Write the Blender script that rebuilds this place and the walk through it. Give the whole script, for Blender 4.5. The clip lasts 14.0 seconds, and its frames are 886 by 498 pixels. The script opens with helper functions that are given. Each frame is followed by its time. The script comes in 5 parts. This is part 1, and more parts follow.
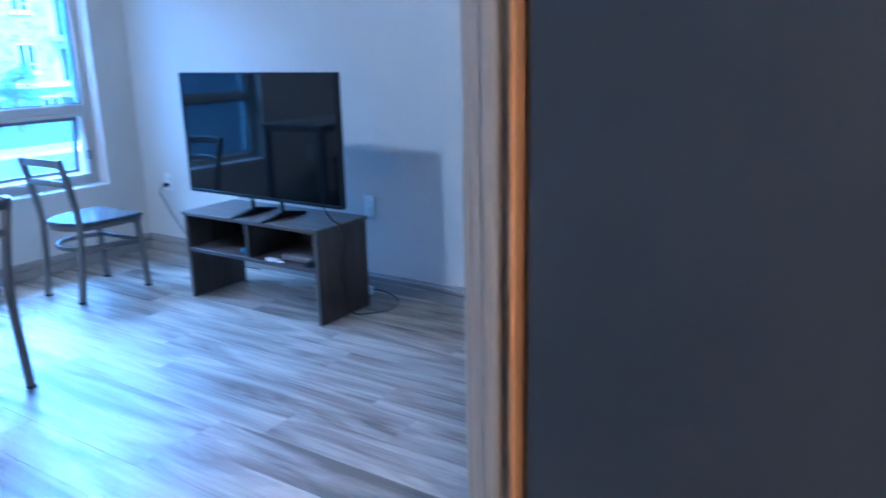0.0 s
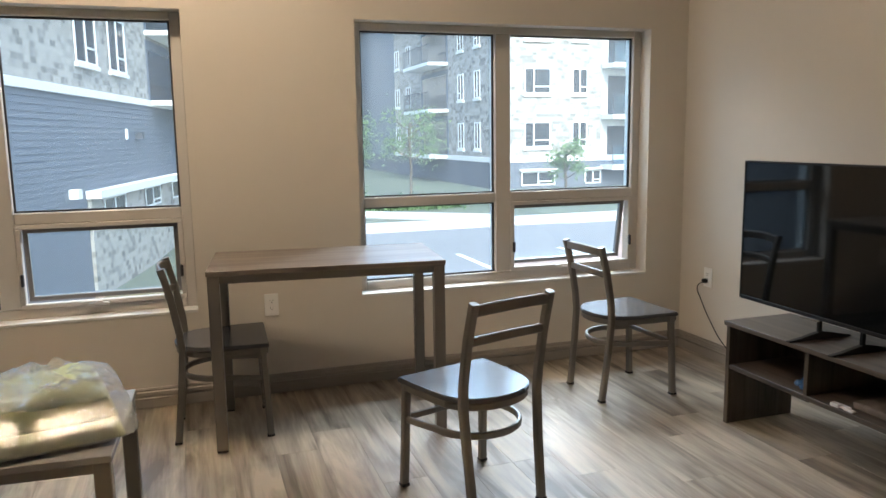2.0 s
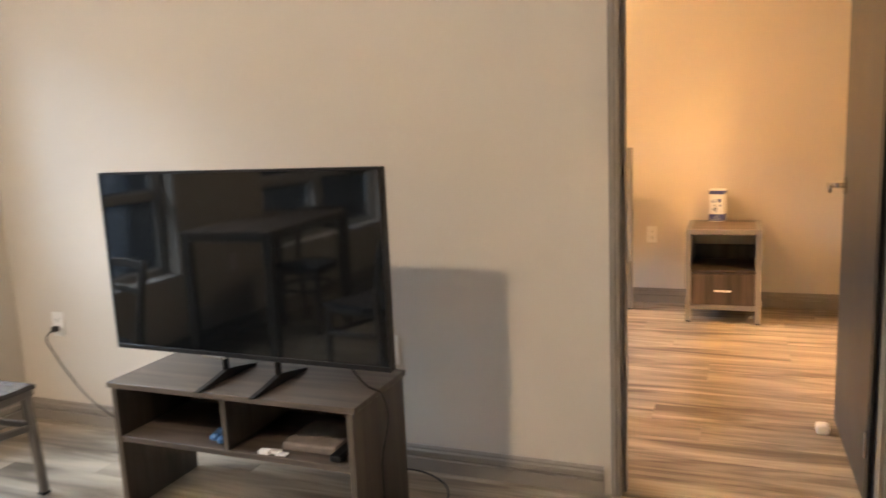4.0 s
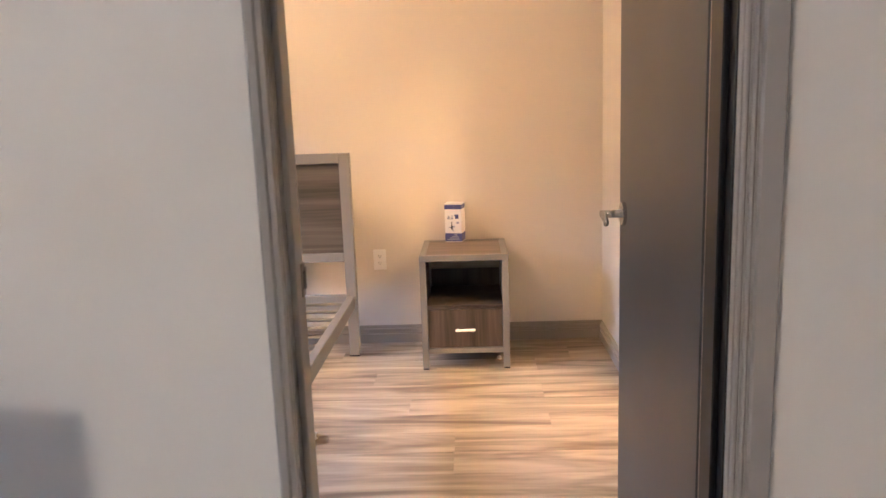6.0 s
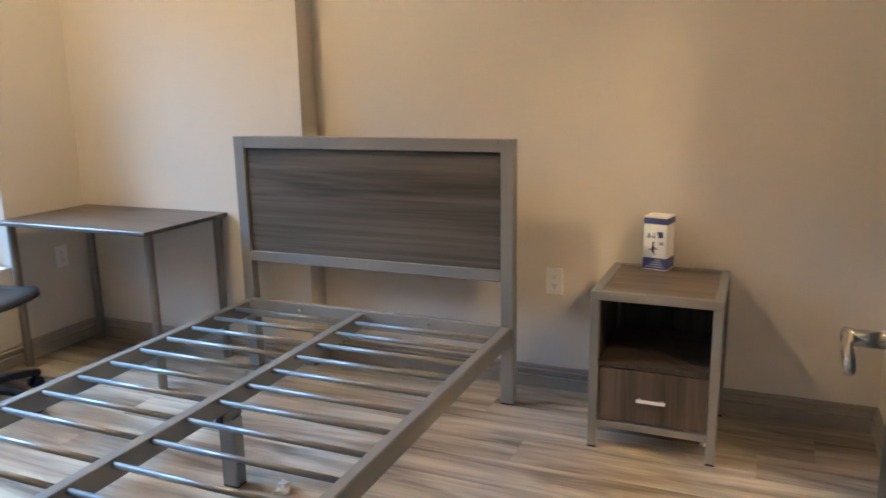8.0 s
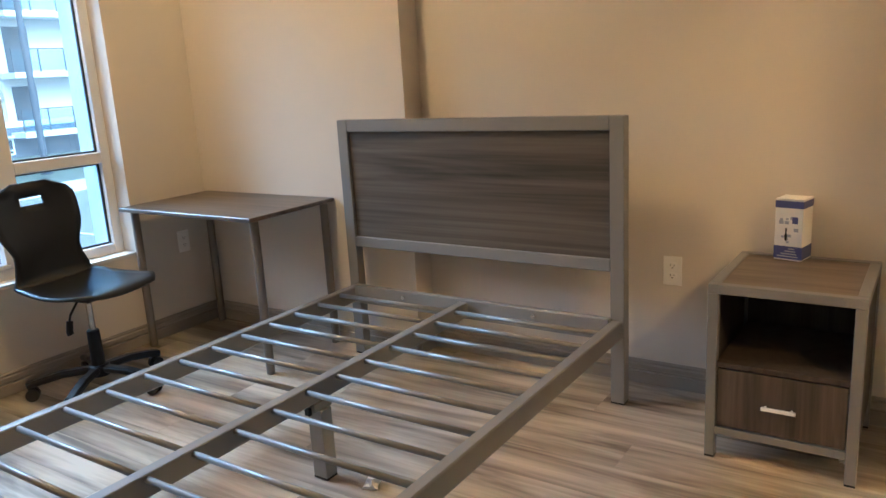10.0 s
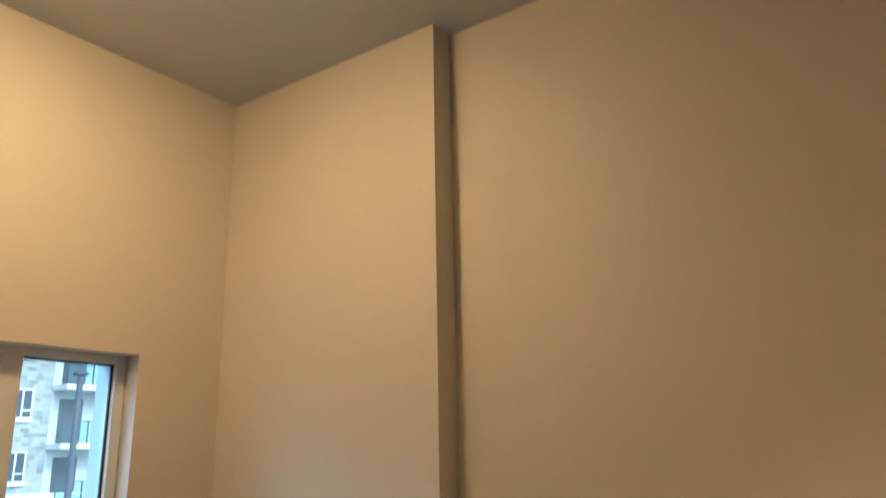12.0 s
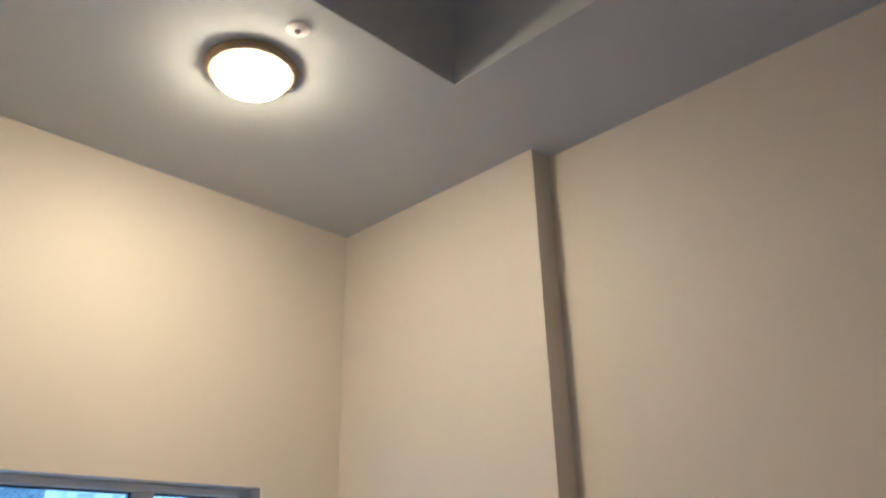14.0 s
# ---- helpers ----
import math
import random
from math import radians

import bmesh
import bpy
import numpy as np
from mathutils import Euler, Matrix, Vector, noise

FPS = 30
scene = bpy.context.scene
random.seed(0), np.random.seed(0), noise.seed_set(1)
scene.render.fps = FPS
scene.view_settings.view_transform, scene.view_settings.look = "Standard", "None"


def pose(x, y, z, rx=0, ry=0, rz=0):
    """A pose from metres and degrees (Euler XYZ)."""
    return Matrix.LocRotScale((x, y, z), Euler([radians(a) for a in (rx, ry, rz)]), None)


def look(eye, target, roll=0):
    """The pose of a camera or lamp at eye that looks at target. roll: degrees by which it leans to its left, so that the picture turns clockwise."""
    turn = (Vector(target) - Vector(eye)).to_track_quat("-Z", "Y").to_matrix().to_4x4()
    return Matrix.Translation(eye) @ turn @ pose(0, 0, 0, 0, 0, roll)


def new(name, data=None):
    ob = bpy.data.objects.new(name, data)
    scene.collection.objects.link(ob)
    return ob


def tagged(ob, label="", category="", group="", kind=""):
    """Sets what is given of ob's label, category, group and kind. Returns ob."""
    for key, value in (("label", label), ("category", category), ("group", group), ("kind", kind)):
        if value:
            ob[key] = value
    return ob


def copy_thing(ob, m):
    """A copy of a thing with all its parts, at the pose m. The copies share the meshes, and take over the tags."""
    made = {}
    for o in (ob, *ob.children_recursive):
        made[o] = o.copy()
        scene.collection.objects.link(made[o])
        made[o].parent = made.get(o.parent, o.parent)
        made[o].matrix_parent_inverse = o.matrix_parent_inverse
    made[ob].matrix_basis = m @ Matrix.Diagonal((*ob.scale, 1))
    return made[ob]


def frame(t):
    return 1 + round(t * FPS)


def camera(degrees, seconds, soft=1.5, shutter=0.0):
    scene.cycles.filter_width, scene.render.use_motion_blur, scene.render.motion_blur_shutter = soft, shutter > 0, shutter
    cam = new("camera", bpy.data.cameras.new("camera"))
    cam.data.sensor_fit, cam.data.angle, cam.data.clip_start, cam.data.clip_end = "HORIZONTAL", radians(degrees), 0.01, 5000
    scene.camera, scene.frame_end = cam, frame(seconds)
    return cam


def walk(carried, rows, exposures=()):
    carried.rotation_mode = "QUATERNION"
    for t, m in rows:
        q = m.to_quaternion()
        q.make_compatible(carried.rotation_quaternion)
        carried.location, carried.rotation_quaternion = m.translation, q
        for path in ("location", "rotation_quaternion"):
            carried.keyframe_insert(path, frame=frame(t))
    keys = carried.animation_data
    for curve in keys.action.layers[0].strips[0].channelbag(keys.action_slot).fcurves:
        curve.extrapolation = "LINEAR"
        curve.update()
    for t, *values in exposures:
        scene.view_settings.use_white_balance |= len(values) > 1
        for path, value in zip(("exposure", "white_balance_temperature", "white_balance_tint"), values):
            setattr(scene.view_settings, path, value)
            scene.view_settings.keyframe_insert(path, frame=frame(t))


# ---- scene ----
cam = camera(60.8, 14.0, shutter=0.4)
PATH = [
    (0.0, look((0.377, 1.007, 1.291), (1.988, 2.075, 0.777), -1.32)),
    (0.2, look((0.450, 1.054, 1.316), (1.966, 2.264, 0.827), -1.48)),
    (0.5, look((0.538, 1.123, 1.308), (1.881, 2.540, 0.874), -1.80)),
    (0.8, look((0.633, 1.205, 1.313), (1.753, 2.816, 0.925), -1.58)),
    (1.0, look((0.655, 1.281, 1.326), (1.637, 2.984, 0.959), -1.10)),
    (1.5, look((0.715, 1.419, 1.336), (1.390, 3.273, 1.007), -0.61)),
    (2.0, look((0.641, 1.596, 1.330), (1.269, 3.472, 1.032), -0.86)),
    (2.5, look((0.642, 1.769, 1.339), (1.557, 3.527, 1.070), -1.43)),
    (3.0, look((0.770, 1.951, 1.324), (2.076, 3.438, 1.041), -1.67)),
    (3.5, look((0.871, 2.113, 1.311), (2.507, 3.223, 1.005), -1.96)),
    (4.0, look((1.006, 2.320, 1.313), (2.839, 3.050, 0.986), -2.58)),
    (4.2, look((1.067, 2.369, 1.311), (2.944, 2.973, 0.976), -2.68)),
    (6.3, look((2.410, 2.342, 1.311), (4.375, 2.420, 0.945), -2.05)),
    (6.5, look((2.515, 2.292, 1.291), (4.479, 2.421, 0.934), -1.50)),
    (7.0, look((2.854, 2.240, 1.294), (4.802, 2.501, 0.919), -0.80)),
    (7.5, look((3.130, 2.172, 1.299), (5.028, 2.671, 0.909), -0.50)),
    (8.0, look((3.346, 2.101, 1.313), (5.143, 2.869, 0.887), -1.07)),
    (8.2, look((3.399, 2.075, 1.316), (5.156, 2.927, 0.882), -1.78)),
    (10.3, look((3.579, 2.049, 1.287), (5.193, 3.137, 0.829), -3.30)),
    (10.5, look((3.595, 2.099, 1.292), (5.230, 3.168, 0.862), -2.82)),
    (11.0, look((3.684, 2.233, 1.352), (5.361, 3.312, 1.195), -2.25)),
    (11.5, look((3.818, 2.201, 1.447), (5.428, 3.367, 1.668), -1.58)),
    (12.0, look((3.769, 2.187, 1.479), (5.332, 3.317, 2.007), -0.97)),
    (12.5, look((3.750, 2.179, 1.517), (5.273, 3.281, 2.200), -0.81)),
    (13.0, look((3.738, 2.170, 1.536), (5.201, 3.275, 2.335), -0.72)),
    (13.5, look((3.732, 2.167, 1.549), (5.104, 3.296, 2.468), -1.18)),
    (14.0, look((3.737, 2.174, 1.546), (5.052, 3.451, 2.346), -1.32)),
]
EXPOSURES = [
    (0.0, 2.9, 3450, 10), (0.5, 2.4, 4200, 10), (0.9, 2.25, 5000, 10), (1.5, 2.08, 6200, 12), (2.5, 2.18, 7200, 17),
    (3.5, 2.55, 7900, 22), (4.2, 3.2, 6400, 16), (6.5, 3.25, 5200, 17), (7.0, 3.03, 5000, 14), (7.5, 2.85, 4500, 2), (8.2, 2.22, 4600, 4),
    (10.5, 2.12, 5200, 5), (11.0, 1.98, 5400, 7), (11.5, 1.43, 5300, 6), (12.0, 1.5, 5300, 2), (12.5, 1.55, 4800, 1),
    (13.0, 1.7, 4350, 1), (13.5, 1.92, 4000, 4), (14.0, 1.88, 4000, 4),
]
walk(cam, PATH, EXPOSURES)

# ---- world and light ----
world = bpy.data.worlds.new("overcast_sky")
scene.world = world
world.use_nodes = True
wn = world.node_tree.nodes
sky = wn.new("ShaderNodeTexSky")
sky.sky_type = "NISHITA"
sky.sun_disc = False
sky.sun_elevation, sky.sun_rotation = radians(42), radians(180)
sky.air_density, sky.dust_density, sky.ozone_density = 1.0, 5.0, 1.0
wn["Background"].inputs["Strength"].default_value = 0.15
world.node_tree.links.new(sky.outputs["Color"], wn["Background"].inputs["Color"])

sun = new("sun", bpy.data.lights.new("sun", "SUN"))
sun.data.energy, sun.data.angle, sun.data.color = 0.7, radians(14), (1.0, 0.98, 0.95)
sun.matrix_world = look((0, -20, 18), (3, 0, 0))

LAMP_GLOW = 46.0
# one added area lamp outside above each window, unseen, boosts the sky's light
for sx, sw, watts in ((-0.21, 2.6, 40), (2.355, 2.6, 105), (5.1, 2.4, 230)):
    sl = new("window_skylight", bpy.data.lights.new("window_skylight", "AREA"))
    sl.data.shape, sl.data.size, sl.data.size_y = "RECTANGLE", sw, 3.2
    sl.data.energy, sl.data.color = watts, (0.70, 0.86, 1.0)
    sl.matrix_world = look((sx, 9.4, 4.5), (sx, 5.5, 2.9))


# ---- materials ----
def mat(name, color=(0.5, 0.5, 0.5), rough=0.5, metal=0.0, vary=0.08, scale=6.0, bump=0.0, bump_scale=60.0, spec=0.5):
    m = bpy.data.materials.new(name)
    m.use_nodes = True
    nt = m.node_tree
    n, l = nt.nodes, nt.links
    b = n["Principled BSDF"]
    b.inputs["Roughness"].default_value, b.inputs["Metallic"].default_value = rough, metal
    b.inputs["Specular IOR Level"].default_value = spec
    tc = n.new("ShaderNodeTexCoord")
    big = n.new("ShaderNodeTexNoise")
    big.inputs["Scale"].default_value, big.inputs["Detail"].default_value = scale, 5
    l.new(tc.outputs["Object"], big.inputs["Vector"])
    ramp = n.new("ShaderNodeMix")
    ramp.data_type = "RGBA"
    ramp.inputs["A"].default_value = (*[c * (1 - vary) for c in color], 1)
    ramp.inputs["B"].default_value = (*[min(1, c * (1 + vary)) for c in color], 1)
    l.new(big.outputs["Fac"], ramp.inputs["Factor"])
    l.new(ramp.outputs["Result"], b.inputs["Base Color"])
    rr = n.new("ShaderNodeMapRange")
    rr.inputs["To Min"].default_value, rr.inputs["To Max"].default_value = rough * 0.85, min(1, rough * 1.15)
    l.new(big.outputs["Fac"], rr.inputs["Value"])
    l.new(rr.outputs["Result"], b.inputs["Roughness"])
    if bump:
        fine = n.new("ShaderNodeTexNoise")
        fine.inputs["Scale"].default_value, fine.inputs["Detail"].default_value = bump_scale, 3
        l.new(tc.outputs["Object"], fine.inputs["Vector"])
        bp = n.new("ShaderNodeBump")
        bp.inputs["Strength"].default_value, bp.inputs["Distance"].default_value = bump, 0.002
        l.new(fine.outputs["Fac"], bp.inputs["Height"])
        l.new(bp.outputs["Normal"], b.inputs["Normal"])
    return m


def wood(name, dark, light, stretch=(14, 0.9, 14), rough=0.45, vary=0.25, fine=1.0, spec=0.4, soft=1.0):
    """Printed wood grain: long figure, fine pores, each piece shifted by its own random number."""
    m = bpy.data.materials.new(name)
    m.use_nodes = True
    nt = m.node_tree
    n, l = nt.nodes, nt.links
    b = n["Principled BSDF"]
    b.inputs["Specular IOR Level"].default_value = spec
    tc, info = n.new("ShaderNodeTexCoord"), n.new("ShaderNodeObjectInfo")
    shift = n.new("ShaderNodeVectorMath")
    shift.operation = "MULTIPLY_ADD"
    comb = n.new("ShaderNodeCombineXYZ")
    for k in "XYZ":
        l.new(info.outputs["Random"], comb.inputs[k])
    shift.inputs[1].default_value = (37, 53, 29)
    l.new(comb.outputs["Vector"], shift.inputs[0])
    l.new(tc.outputs["Object"], shift.inputs[2])
    mp = n.new("ShaderNodeMapping")
    mp.inputs["Scale"].default_value = stretch
    l.new(shift.outputs["Vector"], mp.inputs["Vector"])
    fig = n.new("ShaderNodeTexNoise")
    fig.inputs["Scale"].default_value, fig.inputs["Detail"].default_value, fig.inputs["Roughness"].default_value, fig.inputs["Distortion"].default_value = 1.0, 6 if soft == 1.0 else 4, 0.62 if soft == 1.0 else 0.52, 1.1 * soft
    l.new(mp.outputs["Vector"], fig.inputs["Vector"])
    mp2 = n.new("ShaderNodeMapping")
    mp2.inputs["Scale"].default_value = [s * 7 if s > 3 else s * 3 for s in stretch]
    l.new(shift.outputs["Vector"], mp2.inputs["Vector"])
    pore = n.new("ShaderNodeTexNoise")
    pore.inputs["Scale"].default_value, pore.inputs["Detail"].default_value = fine, 4
    l.new(mp2.outputs["Vector"], pore.inputs["Vector"])
    add = n.new("ShaderNodeMath")
    add.operation = "MULTIPLY_ADD"
    add.inputs[1].default_value, add.inputs[2].default_value = 0.35 * soft, -0.17 * soft
    l.new(pore.outputs["Fac"], add.inputs[0])
    tot = n.new("ShaderNodeMath")
    tot.operation = "ADD"
    l.new(fig.outputs["Fac"], tot.inputs[0])
    l.new(add.outputs["Value"], tot.inputs[1])
    cr = n.new("ShaderNodeValToRGB")
    cr.color_ramp.elements[0].position, cr.color_ramp.elements[0].color = 0.33, (*dark, 1)
    cr.color_ramp.elements[1].position, cr.color_ramp.elements[1].color = 0.66, (*light, 1)
    l.new(tot.outputs["Value"], cr.inputs["Fac"])
    hsv = n.new("ShaderNodeHueSaturation")
    mr = n.new("ShaderNodeMapRange")
    mr.inputs["To Min"].default_value, mr.inputs["To Max"].default_value = 1 - vary, 1 + vary
    l.new(info.outputs["Random"], mr.inputs["Value"])
    l.new(mr.outputs["Result"], hsv.inputs["Value"])
    l.new(cr.outputs["Color"], hsv.inputs["Color"])
    l.new(hsv.outputs["Color"], b.inputs["Base Color"])
    rr = n.new("ShaderNodeMapRange")
    rr.inputs["To Min"].default_value, rr.inputs["To Max"].default_value = rough * 0.8, rough * 1.2
    l.new(pore.outputs["Fac"], rr.inputs["Value"])
    l.new(rr.outputs["Result"], b.inputs["Roughness"])
    bp = n.new("ShaderNodeBump")
    bp.inputs["Strength"].default_value, bp.inputs["Distance"].default_value = 0.15, 0.001
    l.new(tot.outputs["Value"], bp.inputs["Height"])
    l.new(bp.outputs["Normal"], b.inputs["Normal"])
    return m


def stone(name):
    """Cut stone in courses, each block its own tone."""
    m = bpy.data.materials.new(name)
    m.use_nodes = True
    nt = m.node_tree
    n, l = nt.nodes, nt.links
    b = n["Principled BSDF"]
    b.inputs["Roughness"].default_value = 0.9
    tc = n.new("ShaderNodeTexCoord")
    geo = n.new("ShaderNodeSeparateXYZ")
    l.new(tc.outputs["Object"], geo.inputs[0])
    s = n.new("ShaderNodeMath")
    s.operation = "ADD"
    l.new(geo.outputs["X"], s.inputs[0])
    l.new(geo.outputs["Y"], s.inputs[1])
    c = n.new("ShaderNodeCombineXYZ")
    l.new(s.outputs[0], c.inputs["X"])
    l.new(geo.outputs["Z"], c.inputs["Y"])
    br = n.new("ShaderNodeTexBrick")
    br.inputs["Scale"].default_value = 1.0
    br.inputs["Brick Width"].default_value, br.inputs["Row Height"].default_value, br.inputs["Mortar Size"].default_value = 0.4, 0.2, 0.012
    br.inputs["Color1"].default_value, br.inputs["Color2"].default_value = (0.40, 0.37, 0.325, 1), (0.045, 0.037, 0.03, 1)
    br.inputs["Mortar"].default_value, br.inputs["Bias"].default_value = (0.34, 0.32, 0.29, 1), -0.42
    br.offset, br.squash, br.squash_frequency = 0.37, 0.7, 3
    l.new(c.outputs[0], br.inputs["Vector"])
    l.new(br.outputs["Color"], b.inputs["Base Color"])
    return m


def glass(name, tint=(0.77, 0.91, 1.0), haze=0.03):
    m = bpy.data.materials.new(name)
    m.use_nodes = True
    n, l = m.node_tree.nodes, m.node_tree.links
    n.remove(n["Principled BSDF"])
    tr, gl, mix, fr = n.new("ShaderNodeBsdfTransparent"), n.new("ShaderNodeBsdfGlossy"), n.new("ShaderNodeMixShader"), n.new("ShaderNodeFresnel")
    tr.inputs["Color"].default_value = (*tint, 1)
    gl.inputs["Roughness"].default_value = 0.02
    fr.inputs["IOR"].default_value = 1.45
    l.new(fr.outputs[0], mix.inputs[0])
    # translucent share veils the view as bright outdoor haze; the tint cools the daylight
    haze_bsdf, veil = n.new("ShaderNodeBsdfTranslucent"), n.new("ShaderNodeMixShader")
    haze_bsdf.inputs["Color"].default_value = (0.9, 0.93, 0.96, 1)
    veil.inputs[0].default_value = haze
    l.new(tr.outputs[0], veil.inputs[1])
    l.new(haze_bsdf.outputs[0], veil.inputs[2])
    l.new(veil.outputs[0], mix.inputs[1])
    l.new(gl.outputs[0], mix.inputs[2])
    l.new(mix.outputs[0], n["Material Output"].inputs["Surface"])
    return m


def glow(name, color, strength):
    m = bpy.data.materials.new(name)
    m.use_nodes = True
    b = m.node_tree.nodes["Principled BSDF"]
    b.inputs["Base Color"].default_value = (0.85, 0.82, 0.75, 1)
    b.inputs["Emission Color"].default_value = (*color, 1)
    # the opal bowl is hottest below the bulb and dims towards its rim
    n, l = m.node_tree.nodes, m.node_tree.links
    tc, flat, dist, fall = n.new("ShaderNodeTexCoord"), n.new("ShaderNodeVectorMath"), n.new("ShaderNodeVectorMath"), n.new("ShaderNodeMapRange")
    flat.operation, dist.operation = "MULTIPLY", "LENGTH"
    flat.inputs[1].default_value = (1, 1, 0)
    l.new(tc.outputs["Object"], flat.inputs[0])
    l.new(flat.outputs["Vector"], dist.inputs[0])
    l.new(dist.outputs["Value"], fall.inputs["Value"])
    fall.interpolation_type = "SMOOTHSTEP"
    fall.inputs["From Min"].default_value, fall.inputs["From Max"].default_value = 0.08, 0.148
    fall.inputs["To Min"].default_value, fall.inputs["To Max"].default_value = strength * 1.15, strength * 0.45
    l.new(fall.outputs["Result"], b.inputs["Emission Strength"])
    return m


M_WALL = mat("eggshell_wall_paint", (0.66, 0.61, 0.54), 0.55, vary=0.03, scale=1.3, bump=0.08, bump_scale=220)
# bluish tint puts the daylight on the white ceiling into its colour
M_CEIL = mat("daylight_tinted_ceiling_paint", (0.51, 0.535, 0.575), 0.9, vary=0.03, scale=1.5, bump=0.06, bump_scale=180)
M_TRIM = mat("taupe_trim_paint", (0.3, 0.27, 0.235), 0.4, vary=0.08, scale=5, bump=0.03)
M_SILL = mat("white_sill_paint", (0.72, 0.7, 0.67), 0.5, vary=0.04)
M_VINYL = mat("window_vinyl", (0.58, 0.55, 0.51), 0.38, vary=0.05, scale=4)
# same vinyl as the other windows, with cool daylight put into its colour
M_VINYL_DAYLIT = mat("daylit_window_vinyl", (0.74, 0.75, 0.76), 0.35, vary=0.04, scale=4)
M_GASKET = mat("black_gasket", (0.03, 0.03, 0.032), 0.5)
# window vinyl darkened so that its colour carries the sash's shade
M_SASH = mat("shaded_sash_vinyl", (0.16, 0.145, 0.13), 0.4, vary=0.1)
M_DOOR = mat("charcoal_door_paint", (0.034, 0.039, 0.046), 0.38, vary=0.1, scale=2.5, bump=0.12, bump_scale=260)
M_PLANK = wood("grey_oak_plank", (0.16, 0.125, 0.093), (0.53, 0.445, 0.345), (9, 1.1, 9), 0.46, 0.06, spec=0.28, soft=0.8)
M_SUB = mat("floor_underlay", (0.06, 0.05, 0.045), 0.9)
M_LAM = wood("grey_brown_laminate", (0.044, 0.035, 0.029), (0.136, 0.112, 0.092), (0.9, 1.1, 15), 0.42, 0.12)
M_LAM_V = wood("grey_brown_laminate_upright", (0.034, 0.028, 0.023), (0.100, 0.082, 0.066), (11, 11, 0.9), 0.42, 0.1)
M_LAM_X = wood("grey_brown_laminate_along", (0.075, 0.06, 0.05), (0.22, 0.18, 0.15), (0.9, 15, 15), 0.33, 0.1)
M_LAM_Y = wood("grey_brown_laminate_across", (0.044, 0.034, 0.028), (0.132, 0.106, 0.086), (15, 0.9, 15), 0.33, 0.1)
# laminate darkened to hold the shade inside the nightstand
M_LAM_SHADED = wood("shaded_inner_laminate", (0.02, 0.016, 0.013), (0.06, 0.048, 0.04), (11, 11, 0.9), 0.5, 0.1)
M_STEEL = mat("taupe_powder_coat", (0.19, 0.17, 0.15), 0.34, 0.45, vary=0.06, scale=8, bump=0.05, bump_scale=400)
M_BED = mat("grey_powder_coat", (0.25, 0.25, 0.25), 0.38, 0.35, vary=0.05, scale=8, bump=0.05, bump_scale=400)
M_SEAT = mat("slate_seat_laminate", (0.09, 0.087, 0.088), 0.24, vary=0.12, scale=9, bump=0.06, bump_scale=150)
M_CHROME = mat("brushed_nickel", (0.62, 0.6, 0.57), 0.22, 1.0, vary=0.05)
M_BLACK = mat("black_plastic", (0.008, 0.008, 0.009), 0.38, vary=0.15, scale=12, bump=0.05, bump_scale=300, spec=0.3)
M_SHELL = mat("black_moulded_shell", (0.010, 0.012, 0.015), 0.3, vary=0.2, scale=10, bump=0.12, bump_scale=240, spec=0.4)
M_SCREEN = mat("tv_screen_glass", (0.004, 0.005, 0.006), 0.05, vary=0.1, spec=0.5)
M_WHITE = mat("white_plastic", (0.86, 0.85, 0.82), 0.35, vary=0.03)
M_PAPER = mat("white_paper", (0.8, 0.78, 0.75), 0.8, vary=0.05, scale=30)
M_NAVY = mat("navy_print", (0.06, 0.07, 0.22), 0.5, vary=0.1)
M_BLUEGREY = mat("grey_blue_print", (0.35, 0.37, 0.45), 0.55, vary=0.25, scale=60)
M_BLUE = mat("blue_plastic", (0.04, 0.14, 0.32), 0.4, vary=0.2, scale=20)
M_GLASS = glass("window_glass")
M_FILM = bpy.data.materials.new("clear_plastic_film")
M_FILM.use_nodes = True
fn, fl = M_FILM.node_tree.nodes, M_FILM.node_tree.links
fn.remove(fn["Principled BSDF"])
f_clear, f_shine, f_milk, f_a, f_b, f_noise, f_bump = (fn.new("ShaderNode" + k) for k in ("BsdfTransparent", "BsdfGlossy", "BsdfDiffuse", "MixShader", "MixShader", "TexNoise", "Bump"))
f_shine.inputs["Roughness"].default_value = 0.07
f_milk.inputs["Color"].default_value = (0.82, 0.84, 0.82, 1)
f_noise.inputs["Scale"].default_value, f_noise.inputs["Detail"].default_value, f_noise.inputs["Distortion"].default_value = 34, 4, 2.5
f_bump.inputs["Strength"].default_value, f_bump.inputs["Distance"].default_value = 1.0, 0.02
f_a.inputs[0].default_value, f_b.inputs[0].default_value = 0.12, 0.48
fl.new(f_noise.outputs["Fac"], f_bump.inputs["Height"])
fl.new(f_bump.outputs["Normal"], f_shine.inputs["Normal"])
fl.new(f_clear.outputs[0], f_a.inputs[1])
fl.new(f_milk.outputs[0], f_a.inputs[2])
fl.new(f_a.outputs[0], f_b.inputs[1])
fl.new(f_shine.outputs[0], f_b.inputs[2])
fl.new(f_b.outputs[0], fn["Material Output"].inputs["Surface"])
M_GREEN = mat("olive_blanket", (0.30, 0.31, 0.10), 0.9, vary=0.25, scale=14, bump=0.5, bump_scale=120)
M_PALE = mat("pale_green_blanket", (0.42, 0.47, 0.27), 0.9, vary=0.15, scale=14, bump=0.5, bump_scale=120)
M_GLOW = glow("lamp_bowl_glass", (1.0, 0.585, 0.225), LAMP_GLOW * 1.3)
